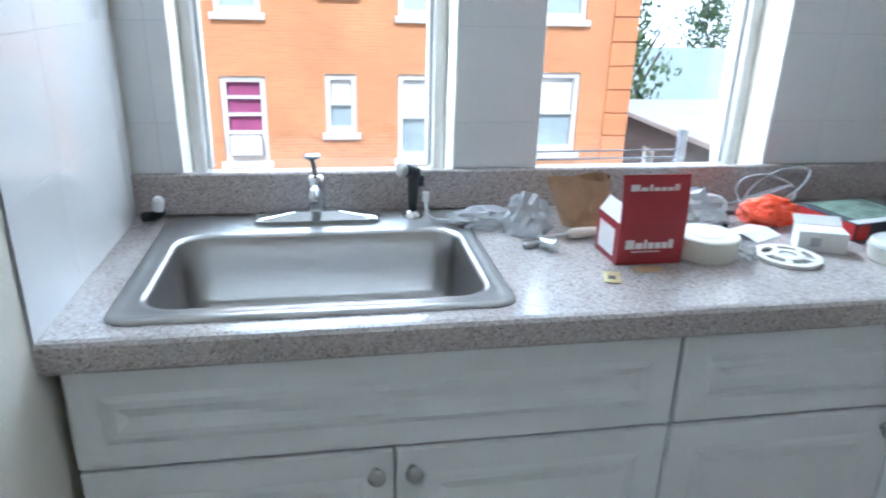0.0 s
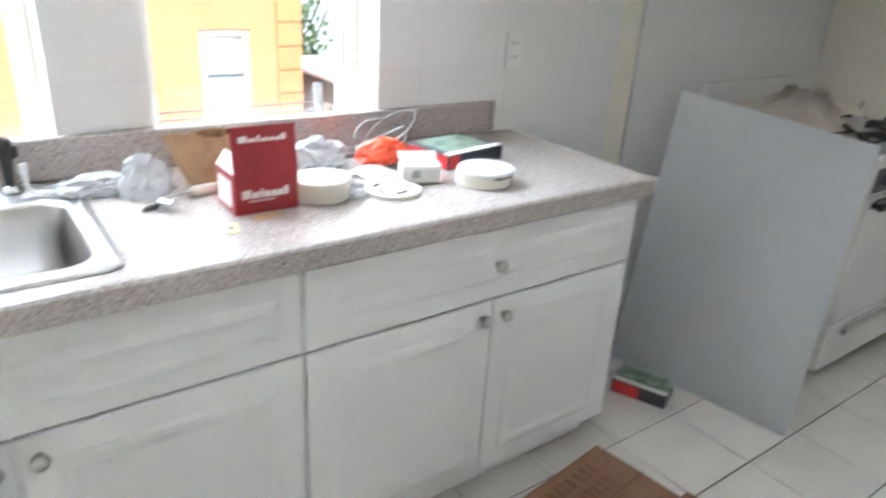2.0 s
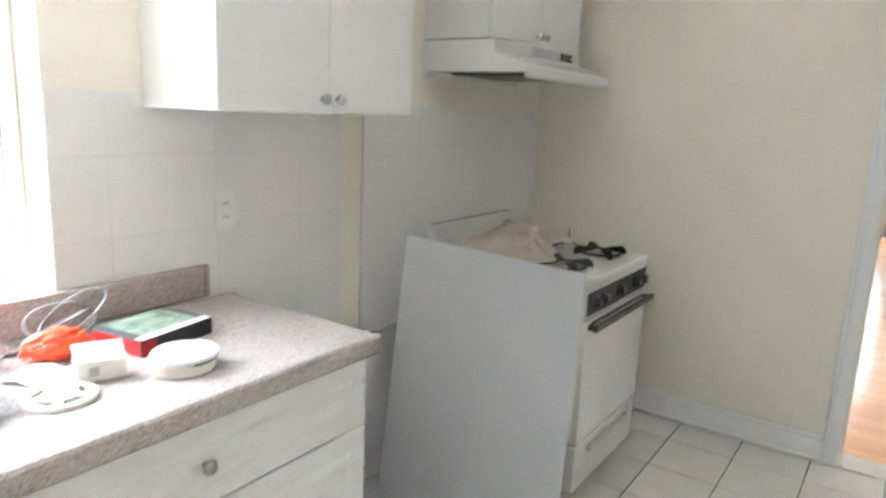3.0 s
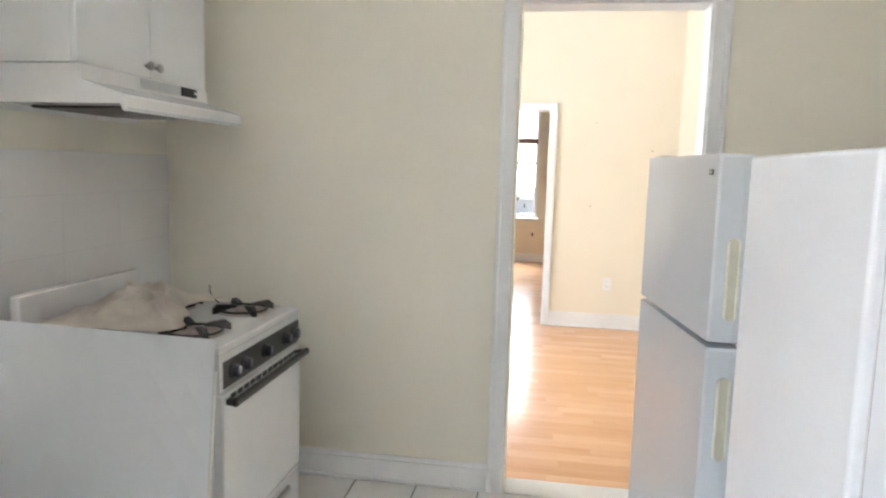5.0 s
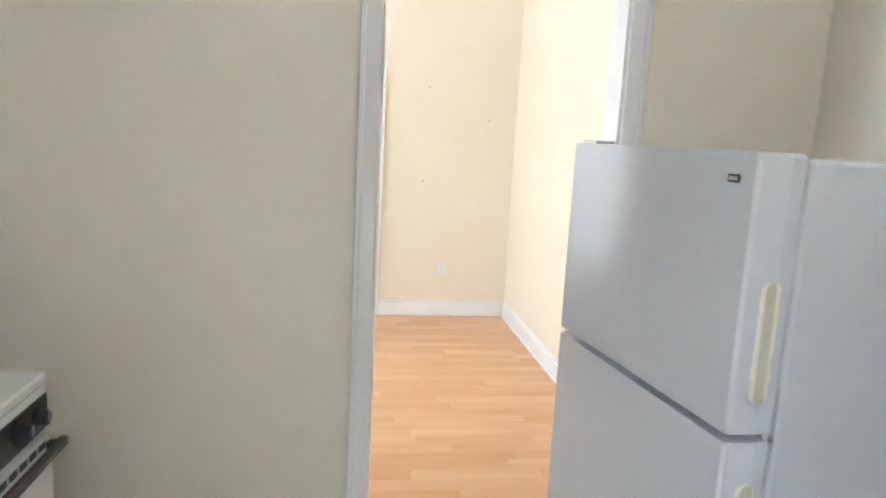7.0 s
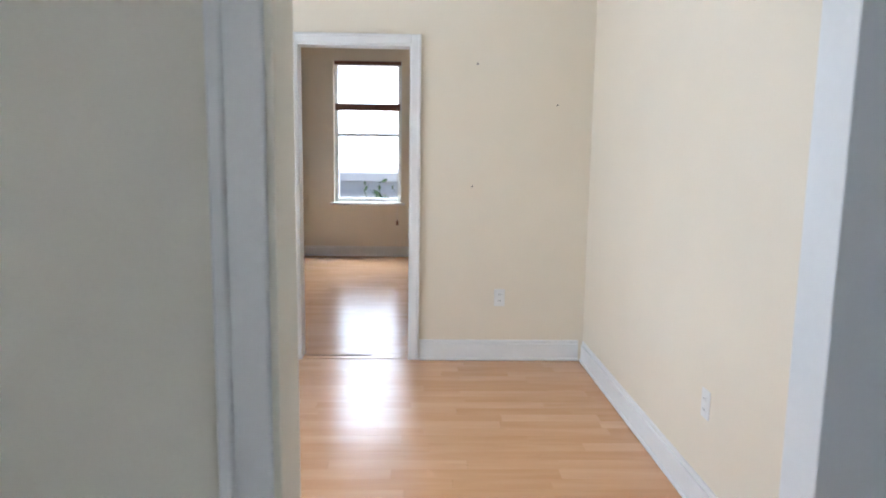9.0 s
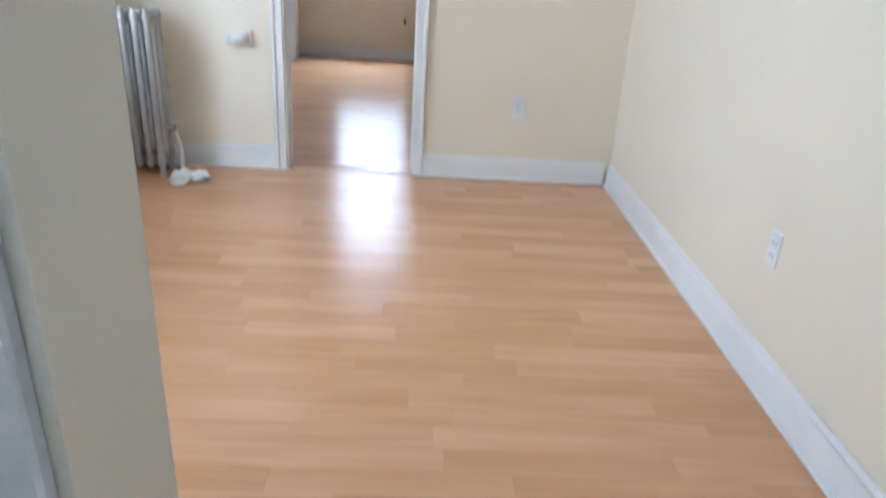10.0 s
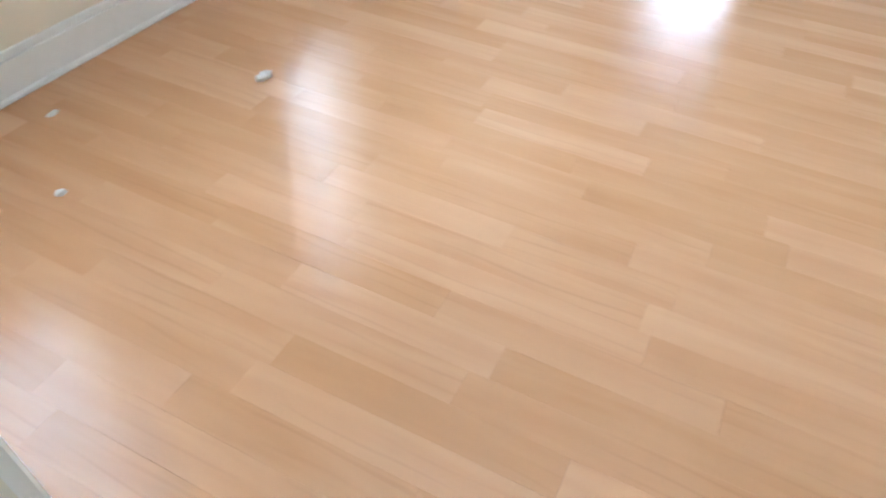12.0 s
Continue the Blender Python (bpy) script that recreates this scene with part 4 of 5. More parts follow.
def second_fridge():
    """The spare appliance beside the first: a plain glossy cabinet with its doors turned to the west."""
    t = thing("refrigerator", (2.17, -2.50, 0), label="spare glossy white refrigerator with a plain smooth side", category="refrigerator")
    part("body", B(1.965, 2.452, -2.835, -2.163, 0.03, 1.522, bev=0.007, seg=3), M_FRIDGEG, t)
    part("gasket", B(1.950, 1.9648, -2.825, -2.177, 0.07, 1.495), M_GASKET, t, "grey door seal")
    for nm, a, b in (("freezer_door", 1.052, 1.520), ("fridge_door", 0.075, 1.040)):
        part(nm, B(1.880, 1.9499, -2.835, -2.167, a, b, bev=0.014, seg=3), M_FRIDGEG, t)
    part("kick_grille", B(1.93, 1.964, -2.81, -2.19, 0.012, 0.062, bev=0.003), M_GASKET, t)
    for x in (2.02, 2.38):
        for y in (-2.78, -2.22):
            part("foot", lathe(bmesh.new(), (x, y, 0), (0, 0, 1), [(0, 0.02), (0.031, 0.016)], 10), M_BLACK, t)


second_fridge()


# ---- outlets ----
def outlet(name, pos, out, label):
    """A duplex outlet plate; out is the wall's outward direction."""
    ang = math.degrees(math.atan2(out[1], out[0])) + 90
    t = thing(name, pos, ang, label=label, category="outlet")
    pl = part("plate", B(-0.036, 0.036, -0.006, -0.0003, -0.058, 0.058, bev=0.003), M_WPLAST, t, local=True)
    for z in (-0.021, 0.021):
        s = part("socket", B(-0.016, 0.016, -0.009, -0.0061, z - 0.014, z + 0.014, bev=0.002), M_WPLAST, pl, local=True)
        for x in (-0.007, 0.007):
            part("slot", B(x - 0.0012, x + 0.0012, -0.0096, -0.0091, z - 0.004, z + 0.006), M_BLACK, s, local=True)
    return t


outlet("wall_outlet", (2.118, -0.009, 1.172), (0, -1), "white duplex outlet on the tiled kitchen wall")
outlet("wall_outlet", (LE, -2.377, 0.43), (-1, 0), "white duplex outlet low on the peach wall")
outlet("wall_outlet", (5.76, LS, 0.44), (0, 1), "white duplex outlet low on the long wall")


# ---- things on the worktop ----
Z = 0.9107


def lock_box():
    t = thing("product_box", (1.085, -0.36, Z), label="opened dark red cardboard lock box with raised flap", category="box")
    x0, x1, y0, y1, h = 1.018, 1.160, -0.425, -0.312, 0.088
    bm = bmesh.new()
    for a in ((x0, x1, y0, y0 + 0.0015), (x0, x1, y1 - 0.0015, y1), (x0, x0 + 0.0015, y0 + 0.0015, y1 - 0.0015), (x1 - 0.0015, x1, y0 + 0.0015, y1 - 0.0015)):
        box(bm, *a, Z, Z + h)
    box(bm, x0, x1, y0, y1, Z, Z + 0.0012)
    part("carton", bm, M_RED, t)
    f = part("front_flap", loft(bmesh.new(), [[(x0, y, z), (x1, y, z), (x1, y + 0.0015, z), (x0, y + 0.0015, z)] for y, z in ((y0 - 0.0003, Z + h + 0.0002), (y0 + 0.003, Z + h + 0.05), (y0 + 0.010, Z + h + 0.098))]), M_RED, t, "raised red flap")
    part("side_flap", loft(bmesh.new(), [[(x, y0 + 0.004, z), (x, y1 - 0.004, z), (x + 0.0012, y1 - 0.004, z), (x + 0.0012, y0 + 0.004, z)] for x, z in ((x0, Z + h + 0.0003), (x0 + 0.02, Z + h + 0.03))]), M_WCARD, t, "white inner side flap")
    part("side_label", B(x0 - 0.0006, x0 - 0.0001, y0 + 0.02, y1 - 0.015, Z + 0.012, Z + 0.07), M_WCARD, t, "white printed side label")
    for z, d in ((Z + 0.034, 0), (Z + 0.148, 0.0065)):
        bm = bmesh.new()
        xs = x0 + 0.016
        for i, w in enumerate((0.0205, 0.018, 0.008, 0.015, 0.014, 0.0135, 0.012)):
            hh = 0.019 if i in (0, 2, 6) else 0.013
            box(bm, xs, xs + w - 0.002, y0 - 0.0012 + d, y0 - 0.0004 + d, z, z + hh)
            xs += w + 0.0006
        part("print_mark", bm, M_WHITEINK, t)
        part("print_rule", B(x0 + 0.03, x0 + 0.09, y0 - 0.0012 + d, y0 - 0.0004 + d, z - 0.007, z - 0.005), M_WHITEINK, t)


lock_box()


def container(name, cx, cy, r, h, label, mat, lid=True, two=False):
    t = thing(name, (cx, cy, Z), label=label, category="container")
    part("tub", lathe(bmesh.new(), (cx, cy, Z), (0, 0, 1), [(0, r * 0.94), (0.003, r * 0.97), (h - 0.008, r), (h - 0.006, r * 1.0)], 36), mat, t, soft=False)
    l = part("lid", lathe(bmesh.new(), (cx + (0.006 if two else 0), cy, Z + h - 0.0055), (0, 0, 1), [(0, r * 1.02), (0.007, r * 1.02), (0.010, r * 0.97), (0.008, r * 0.93), (0.008, r * 0.55), (0.010, r * 0.52), (0.010, r * 0.1)], 36), M_WPLAST if two else mat, t)
    if two:
        # solid dark ring: the shade of the open gap, put in as colour
        part("seam", lathe(bmesh.new(), (cx + 0.003, cy, Z + h - 0.011), (0, 0, 1), [(0, r * 1.012), (0.0052, r * 1.012)], 36), M_CTRL, t, "dark ring painting the shade of the gap under the cover")
        for k in range(5):
            a = k * 1.3
            part("hole", lathe(bmesh.new(), (cx + 0.006 + 0.3 * r * math.cos(a), cy + 0.3 * r * math.sin(a), Z + h + 0.0048), (0, 0, 1), [(0, 0.004), (0.0006, 0.004)], 8), M_INK, l)
    return t


container("round_tub", 1.235, -0.385, 0.066, 0.045, "round ivory plastic tub with a ridged lid", M_IVORY)
container("smoke_detector", 1.655, -0.462, 0.072, 0.036, "round white plastic detector on its ivory base", M_IVORY, two=True)


def ring_plate():
    t = thing("mounting_plate", (1.405, -0.425, Z), label="flat ivory mounting plate with cut-outs", category="mounting plate")
    bm = bmesh.new()
    for r0, r1, z0, z1 in ((0.052, 0.068, 0.0, 0.008), (0.018, 0.034, 0.004, 0.010)):
        o0, o1 = circle((1.405, -0.425, Z + z0), r1, (0, 0, 1), 32), circle((1.405, -0.425, Z + z1), r1, (0, 0, 1), 32)
        i1, i0 = circle((1.405, -0.425, Z + z1), r0, (0, 0, 1), 32), circle((1.405, -0.425, Z + z0), r0, (0, 0, 1), 32)
        loft(bm, [o0, o1, i1, i0, o0], cap0=False, cap1=False)
    bmesh.ops.remove_doubles(bm, verts=bm.verts, dist=1e-5)
    part("ring", bm, M_IVORY, t)
    for k in range(5):
        a = k * 2 * math.pi / 5 + 0.4
        c, s = math.cos(a), math.sin(a)
        p = lambda r, o: (1.405 + c * r - s * o, -0.425 + s * r + c * o)
        q = [p(0.032, -0.007), p(0.054, -0.009), p(0.054, 0.009), p(0.032, 0.007)]
        part("spoke", loft(bmesh.new(), [[(x, y, Z + 0.005) for x, y in q], [(x, y, Z + 0.009) for x, y in q]]), M_IVORY, t)
    part("mains_contact", lathe(bmesh.new(), (1.405, -0.425, Z + 0.001), (0, 0, 1), [(0, 0.017), (0.007, 0.015)], 12), M_GASKET, t)


ring_plate()


def small_carton():
    t = thing("small_carton", (1.515, -0.375, Z), -22, label="small open white and grey cardboard carton", category="carton")
    bm = B(-0.05, 0.05, -0.028, 0.028, 0.0, 0.045, bev=0.001)
    part("carton", bm, M_WCARD, t, local=True)
    part("flap", loft(bmesh.new(), [[(-0.05, y, z), (0.05, y, z), (0.05, y, z + 0.001), (-0.05, y, z + 0.001)] for y, z in ((0.028, 0.0455), (0.055, 0.060))]), M_WCARD, t, local=True)
    part("print_mark", B(-0.025, -0.005, -0.0287, -0.0281, 0.012, 0.032), M_INK, t, local=True)
    part("end_tape", B(0.0502, 0.051, -0.02, 0.02, 0.004, 0.04), M_REDP, t, local=True)


small_carton()


def green_box():
    t = thing("product_box", (1.722, -0.245, Z), 10, label="flat dark box with a green printed lid", category="box")
    part("carton", B(-0.11, 0.11, -0.085, 0.085, 0, 0.042, bev=0.0015), M_DARKCARD, t, local=True)
    part("top_print", B(-0.085, 0.09, -0.055, 0.08, 0.0424, 0.0432), M_GREEN, t, "green leafy top print", local=True)
    part("white_band", B(-0.108, 0.108, -0.083, -0.058, 0.0424, 0.0430), M_WCARD, t, local=True)
    part("red_end", B(-0.1108, -0.1102, -0.08, 0.08, 0.003, 0.039), M_REDP, t, local=True)
    part("red_corner", B(-0.108, -0.07, -0.0858, -0.0852, 0.003, 0.039), M_REDP, t, local=True)


green_box()


def bags():
    t = thing("plastic_bag", (1.515, -0.19, Z), label="crumpled bright orange plastic bag", category="plastic bag")
    part("film", crumple(bmesh.new(), (1.515, -0.19, Z + 0.024), (0.075, 0.05, 0.040), 0.17, 4, 5), M_ORANGE, t)
    for nm, c, s, sd, lab in (("plastic_bag", (0.80, -0.15, Z + 0.016), (0.075, 0.045, 0.028), 2, "small crumpled clear plastic bag"),
                              ("plastic_bag", (0.895, -0.20, Z + 0.03), (0.05, 0.045, 0.055), 8, "crumpled clear plastic bag with fittings"),
                              ("plastic_bag", (1.34, -0.15, Z + 0.025), (0.07, 0.05, 0.045), 11, "torn clear plastic bag"),
                              ("plastic_bag", (1.31, -0.41, Z + 0.012), (0.022, 0.028, 0.022), 15, "small clear plastic wrapper")):
        b = thing(nm, (c[0], c[1], Z), label=lab, category="plastic bag", group="clear plastic wrapping")
        part("film", crumple(bmesh.new(), c, s, 0.42, 3, sd), M_FILM, b)
    h = thing("packing_film", (1.58, -0.09, Z), label="clear plastic bag loops standing against the backsplash", category="plastic bag", group="clear plastic wrapping")
    for k, (dz, dx) in enumerate(((0.075, 0.0), (0.10, 0.03), (0.055, -0.02))):
        pts = [(1.58 + dx + 0.085 * math.cos(a), -0.075 + 0.03 * math.sin(a), Z + 0.006 + dz * (0.5 + 0.5 * math.sin(a + k))) for a in [i * math.pi / 9 for i in range(19)]]
        part("loop", tube(bmesh.new(), pts, 0.004, 6), M_FILM, h, soft=True)
    p = thing("paper_bag", (1.05, -0.17, Z), label="brown kraft paper bag lying open", category="paper bag")
    bm = bmesh.new()
    prof = []
    for k in range(7):
        u = k / 6
        ring = []
        for i in range(20):
            a = 2 * math.pi * i / 20
            w = 0.062 * (1 + 0.25 * u) * (1 + 0.06 * noise.noise(Vector((i, u * 3, 2))))
            ring.append((1.055 + w * math.cos(a) * 1.0 - 0.03 * u, -0.165 + (0.045 - 0.028 * u) * math.sin(a) + 0.01 * noise.noise(Vector((i * 0.7, u * 4, 5))), Z + 0.001 + 0.115 * u + 0.008 * u * math.sin(a * 2)))
        prof.append(ring)
    loft(bm, prof, cap1=False)
    part("sack", bm, M_KRAFT, p)


bags()


def small_bits():
    t = thing("supply_tube", (0.73, -0.15, Z), label="white plastic supply tube curling over the sink rim", category="tube")
    part("hose", tube(bmesh.new(), [(0.672, -0.115, 0.965), (0.674, -0.125, 0.932), (0.69, -0.14, 0.924), (0.73, -0.148, 0.9225), (0.80, -0.15, 0.918), (0.86, -0.165, 0.9165)], 0.0045, 8), M_WPLAST, t, soft=True)
    part("end_plug", lathe(bmesh.new(), (0.672, -0.115, 0.962), (0, 0.1, 1), [(0, 0.008), (0.022, 0.008)], 10), M_WPLAST, t)
    k = thing("lock_cylinder", (0.895, -0.30, Z), 20, label="chrome lock cylinder with tailpiece", category="lock part")
    part("barrel", lathe(bmesh.new(), (0, -0.012, 0.0125), (0.2, -1, 0), [(0, 0.012), (0.03, 0.012), (0.031, 0.015), (0.036, 0.015)], 16), M_CHROME, k, local=True)
    part("latch", B(-0.04, 0.045, -0.006, 0.008, 0.001, 0.012, bev=0.002), M_NICKEL, k, local=True)
    s = thing("screwdriver", (0.985, -0.24, Z), label="screwdriver with a pale handle", category="screwdriver")
    part("handle", lathe(bmesh.new(), (0.975, -0.262, Z + 0.0125), (1, 0.15, 0), [(0, 0.009), (0.01, 0.012), (0.05, 0.0115), (0.075, 0.009)], 12), M_IVORY, s, soft=True)
    part("shaft", tube(bmesh.new(), [(0.978, -0.2615, Z + 0.0125), (0.90, -0.273, Z + 0.010)], 0.003, 8), M_NICKEL, s)
    g = thing("metal_tag", (0.985, -0.485, Z), -18, label="small brass strike plate", category="strike plate")
    bm = B(-0.016, 0.016, -0.028, 0.028, 0, 0.002, bev=0.0006)
    part("plate", bm, M_BRASS, g, local=True)
    part("slot", B(-0.007, 0.007, -0.012, 0.004, 0.0021, 0.0026), M_CTRL, g, local=True)
    r = thing("paper_scrap", (1.075, -0.45, Z), 8, label="small brown card scrap under the red box", category="paper")
    part("sheet", B(-0.03, 0.03, -0.016, 0.012, 0.0, 0.001), M_KRAFT, r, local=True)
    p = thing("paper_sheet", (1.425, -0.275, Z), 25, label="folded white instruction leaflet", category="paper")
    part("sheet", loft(bmesh.new(), [[(-0.05, y, z), (0.05, y, z), (0.05, y, z + 0.001), (-0.05, y, z + 0.001)] for y, z in ((-0.04, 0.0005), (0, 0.010), (0.045, 0.004))]), M_WCARD, p, local=True)
    b = thing("small_bottle", (1.30, -0.345, Z), label="small clear bottle with a black cap", category="bottle")
    part("body", lathe(bmesh.new(), (1.30, -0.345, Z), (0, 0, 1), [(0, 0.012), (0.03, 0.012), (0.038, 0.006)], 14), M_FILM, b, soft=True)
    part("cap", lathe(bmesh.new(), (1.30, -0.345, Z + 0.038), (0, 0, 1), [(0, 0.0065), (0.018, 0.006)], 12), M_BLACK, b)
    pc = thing("pencil", (1.44, -0.14, Z), label="thin dark marker pen", category="pen")
    part("barrel", tube(bmesh.new(), [(1.375, -0.115, Z + 0.006), (1.47, -0.13, Z + 0.006)], 0.0055, 8), M_CTRL, pc)


small_bits()


# ---- boxes on the kitchen floor ----
def floor_box():
    t = thing("cardboard_box", (1.79, -0.891, 0), 7.5, label="flat brown cardboard box with faded dark print", category="box")
    part("carton", B(-0.235, 0.22, -0.17, 0.155, 0, 0.098, bev=0.003), M_CARTON, t, local=True)
    part("seam", B(-0.234, 0.219, -0.006, -0.002, 0.0983, 0.0992), M_CARTINK, t, local=True)
    for y in (-0.11, 0.04, 0.10):
        bm = bmesh.new()
        x = -0.15
        random.seed(int(y * 100) + 50)
        while x < 0.13:
            w = random.uniform(0.012, 0.03)
            box(bm, x, x + w * 0.7, y - 0.02, y + 0.022, 0.0983, 0.0988)
            x += w + 0.006
        part("print_bar", bm, M_CARTINK, t, local=True)
    part("end_label", B(-0.2365, -0.2355, -0.15, -0.02, 0.02, 0.085), M_WCARD, t, "white barcode label", local=True)
    part("front_label", B(0.165, 0.20, -0.1716, -0.1706, 0.03, 0.09), M_WCARD, t, "white barcode label", local=True)
    part("end_flap", loft(bmesh.new(), [[(0.221, -0.17, z), (0.36, -0.19, z), (0.36, -0.09, z), (0.221, -0.09, z)] for z in (0.001, 0.005)]), M_CARTON, t, local=True)
    w = thing("wood_board", (1.37, -0.77, 0), 4, label="reddish brown wooden board on the floor tiles", category="board")
    part("plank", B(-0.16, 0.16, -0.10, 0.06, 0.0, 0.012, bev=0.003), M_CARTON, w, local=True)
    b = thing("product_box", (2.46, -0.515, 0), -68, label="small red and black printed box on the floor", category="box")
    part("carton", B(-0.098, 0.098, -0.06, 0.06, 0, 0.055, bev=0.002), M_DARKCARD, b, local=True)
    part("top_print", B(-0.098, 0.098, -0.03, 0.058, 0.0553, 0.0560), M_GREEN, b, local=True)
    part("red_side", B(-0.095, 0.0, -0.0612, -0.0603, 0.004, 0.05), M_REDP, b, local=True)
    part("white_band", B(-0.098, 0.098, -0.058, -0.034, 0.0553, 0.0559), M_WCARD, b, local=True)


floor_box()


# ---- living room things ----
def radiator():
    t = thing("radiator", (7.56, -0.24, 0), label="silver painted cast iron column radiator", category="radiator")
    for k in range(6):
        y = -0.405 + k * 0.064
        bm = bmesh.new()
        for x in (7.49, 7.56, 7.63):
            lathe(bm, (x, y, 0.05), (0, 0, 1), [(0, 0.016), (0.02, 0.023), (0.06, 0.018), (0.74, 0.018), (0.79, 0.024), (0.82, 0.014)], 12)
        box(bm, 7.475, 7.645, y - 0.022, y + 0.022, 0.07, 0.125, bev=0.012, seg=2)
        box(bm, 7.475, 7.645, y - 0.022, y + 0.022, 0.80, 0.86, bev=0.016, seg=2)
        part("section", bm, M_SILVER, t)
        if k in (0, 5):
            for x in (7.49, 7.63):
                part("foot", lathe(bmesh.new(), (x, y, 0), (0, 0, 1), [(0, 0.022), (0.03, 0.015), (0.075, 0.016)], 10), M_SILVER, t)
    part("rod", tube(bmesh.new(), [(7.56, -0.44, 0.10), (7.56, -0.07, 0.10)], 0.014, 8), M_SILVER, t)
    v = part("valve", lathe(bmesh.new(), (7.56, -0.425, 0.26), (0, -1, 0), [(0, 0.016), (0.025, 0.016), (0.03, 0.024), (0.045, 0.022)], 12), M_NICKEL, t, "metal bleed valve")
    part("riser", tube(bmesh.new(), [(7.60, -0.475, 0.0), (7.60, -0.475, 0.15), (7.58, -0.455, 0.25), (7.56, -0.44, 0.26)], 0.012, 8), M_TRIM, t, "white painted supply pipe")


radiator()


def rag(name, c, s, sd, label):
    t = thing(name, (c[0], c[1], 0), label=label, category="rag" if name == "rag" else "paper")
    part("folds", crumple(bmesh.new(), c, s, 0.4, 3, sd), M_WCARD, t)


rag("rag", (7.40, -0.53, 0.024), (0.09, 0.05, 0.04), 3, "crumpled white rag beside the radiator foot")
rag("rag", (7.46, -0.61, 0.016), (0.06, 0.05, 0.027), 6, "crumpled white rag on the laminate floor")
rag("paper_scrap", (5.739, -0.576, 0.007), (0.032, 0.016, 0.012), 4, "crumpled white paper scrap on the laminate floor")
rag("paper_scrap", (5.27, -0.175, 0.004), (0.018, 0.008, 0.006), 7, "small white paper scrap on the laminate floor")
rag("paper_scrap", (5.03, -0.475, 0.004), (0.013, 0.011, 0.007), 9, "small white paper scrap on the laminate floor")


def wall_fitting():
    t = thing("wall_latch", (LE, -0.82, 0.73), label="white plastic fitting screwed to the peach wall", category="wall fitting")
    part("base", B(LE - 0.016, LE - 0.0003, -0.882, -0.845, 0.695, 0.775, bev=0.004), M_WPLAST, t)
    part("arm", tube(bmesh.new(), [(LE - 0.03, -0.862, 0.735), (LE - 0.035, -0.80, 0.728), (LE - 0.035, -0.755, 0.726)], 0.026, 12), M_WPLAST, t, soft=True)
    part("end_cap", lathe(bmesh.new(), (LE - 0.035, -0.757, 0.726), (0, 1, 0), [(0, 0.028), (0.01, 0.028), (0.014, 0.02)], 14), M_WPLAST, t)


wall_fitting()


def nails():
    for y, z in ((-2.18, 1.17), (-2.20, 1.95), (-2.72, 1.70)):
        t = thing("nail", (LE, y, z), label="small dark nail driven into the peach wall", category="nail", group="nails in the wall")
        part("head", lathe(bmesh.new(), (LE - 0.001, y, z), (-1, 0, 0), [(0, 0.003), (0.006, 0.003), (0.0065, 0.006), (0.008, 0.006)], 8), M_CTRL, t)


nails()


tagged(part("threshold_2", B(LE + 0.06, LE + 0.085, F1 + 0.26, F2 - 0.012, 0.004, 0.008, bev=0.002), M_UNDER), "dark worn transition strip in the bedroom doorway", "threshold", kind="structure")


def closet():
    t = thing("closet_door", (11.6, -0.27, 0), label="tall white painted closet door with casing in the bedroom", category="door")
    part("leaf", B(11.2, 12.0, -0.296, -0.2605, 0.01, 2.34, bev=0.003), M_TRIM, t)
    for a, b in ((11.1, 11.198), (12.002, 12.10)):
        part("casing_board", B(a, b, -0.312, -0.2603, 0, 2.47, bev=0.004), M_TRIM, t)
    part("head_casing", B(11.2, 12.0, -0.312, -0.2603, 2.35, 2.47, bev=0.004), M_TRIM, t)
    part("door_knob", lathe(bmesh.new(), (11.27, -0.297, 1.0), (0, -1, 0), [(0, 0.02), (0.02, 0.01), (0.03, 0.025), (0.05, 0.02)], 14), M_NICKEL, t)


closet()


# ---- outside ----
tagged(part("ground", B(-400, 400, -400, 400, -9.2, -9.0), M_GROUND), "grey asphalt yard far below", "ground", kind="structure")


tagged(part("backdrop_east", B(90, 90.5, -70, 70, -9, 45), M_SKYE), "bright hazy sky above the far street", "sky", kind="structure")
tagged(part("backdrop_north", B(-60, 130, 120, 120.5, -9, 50), M_SKY), "bright hazy sky above the far roofs", "sky", kind="structure")


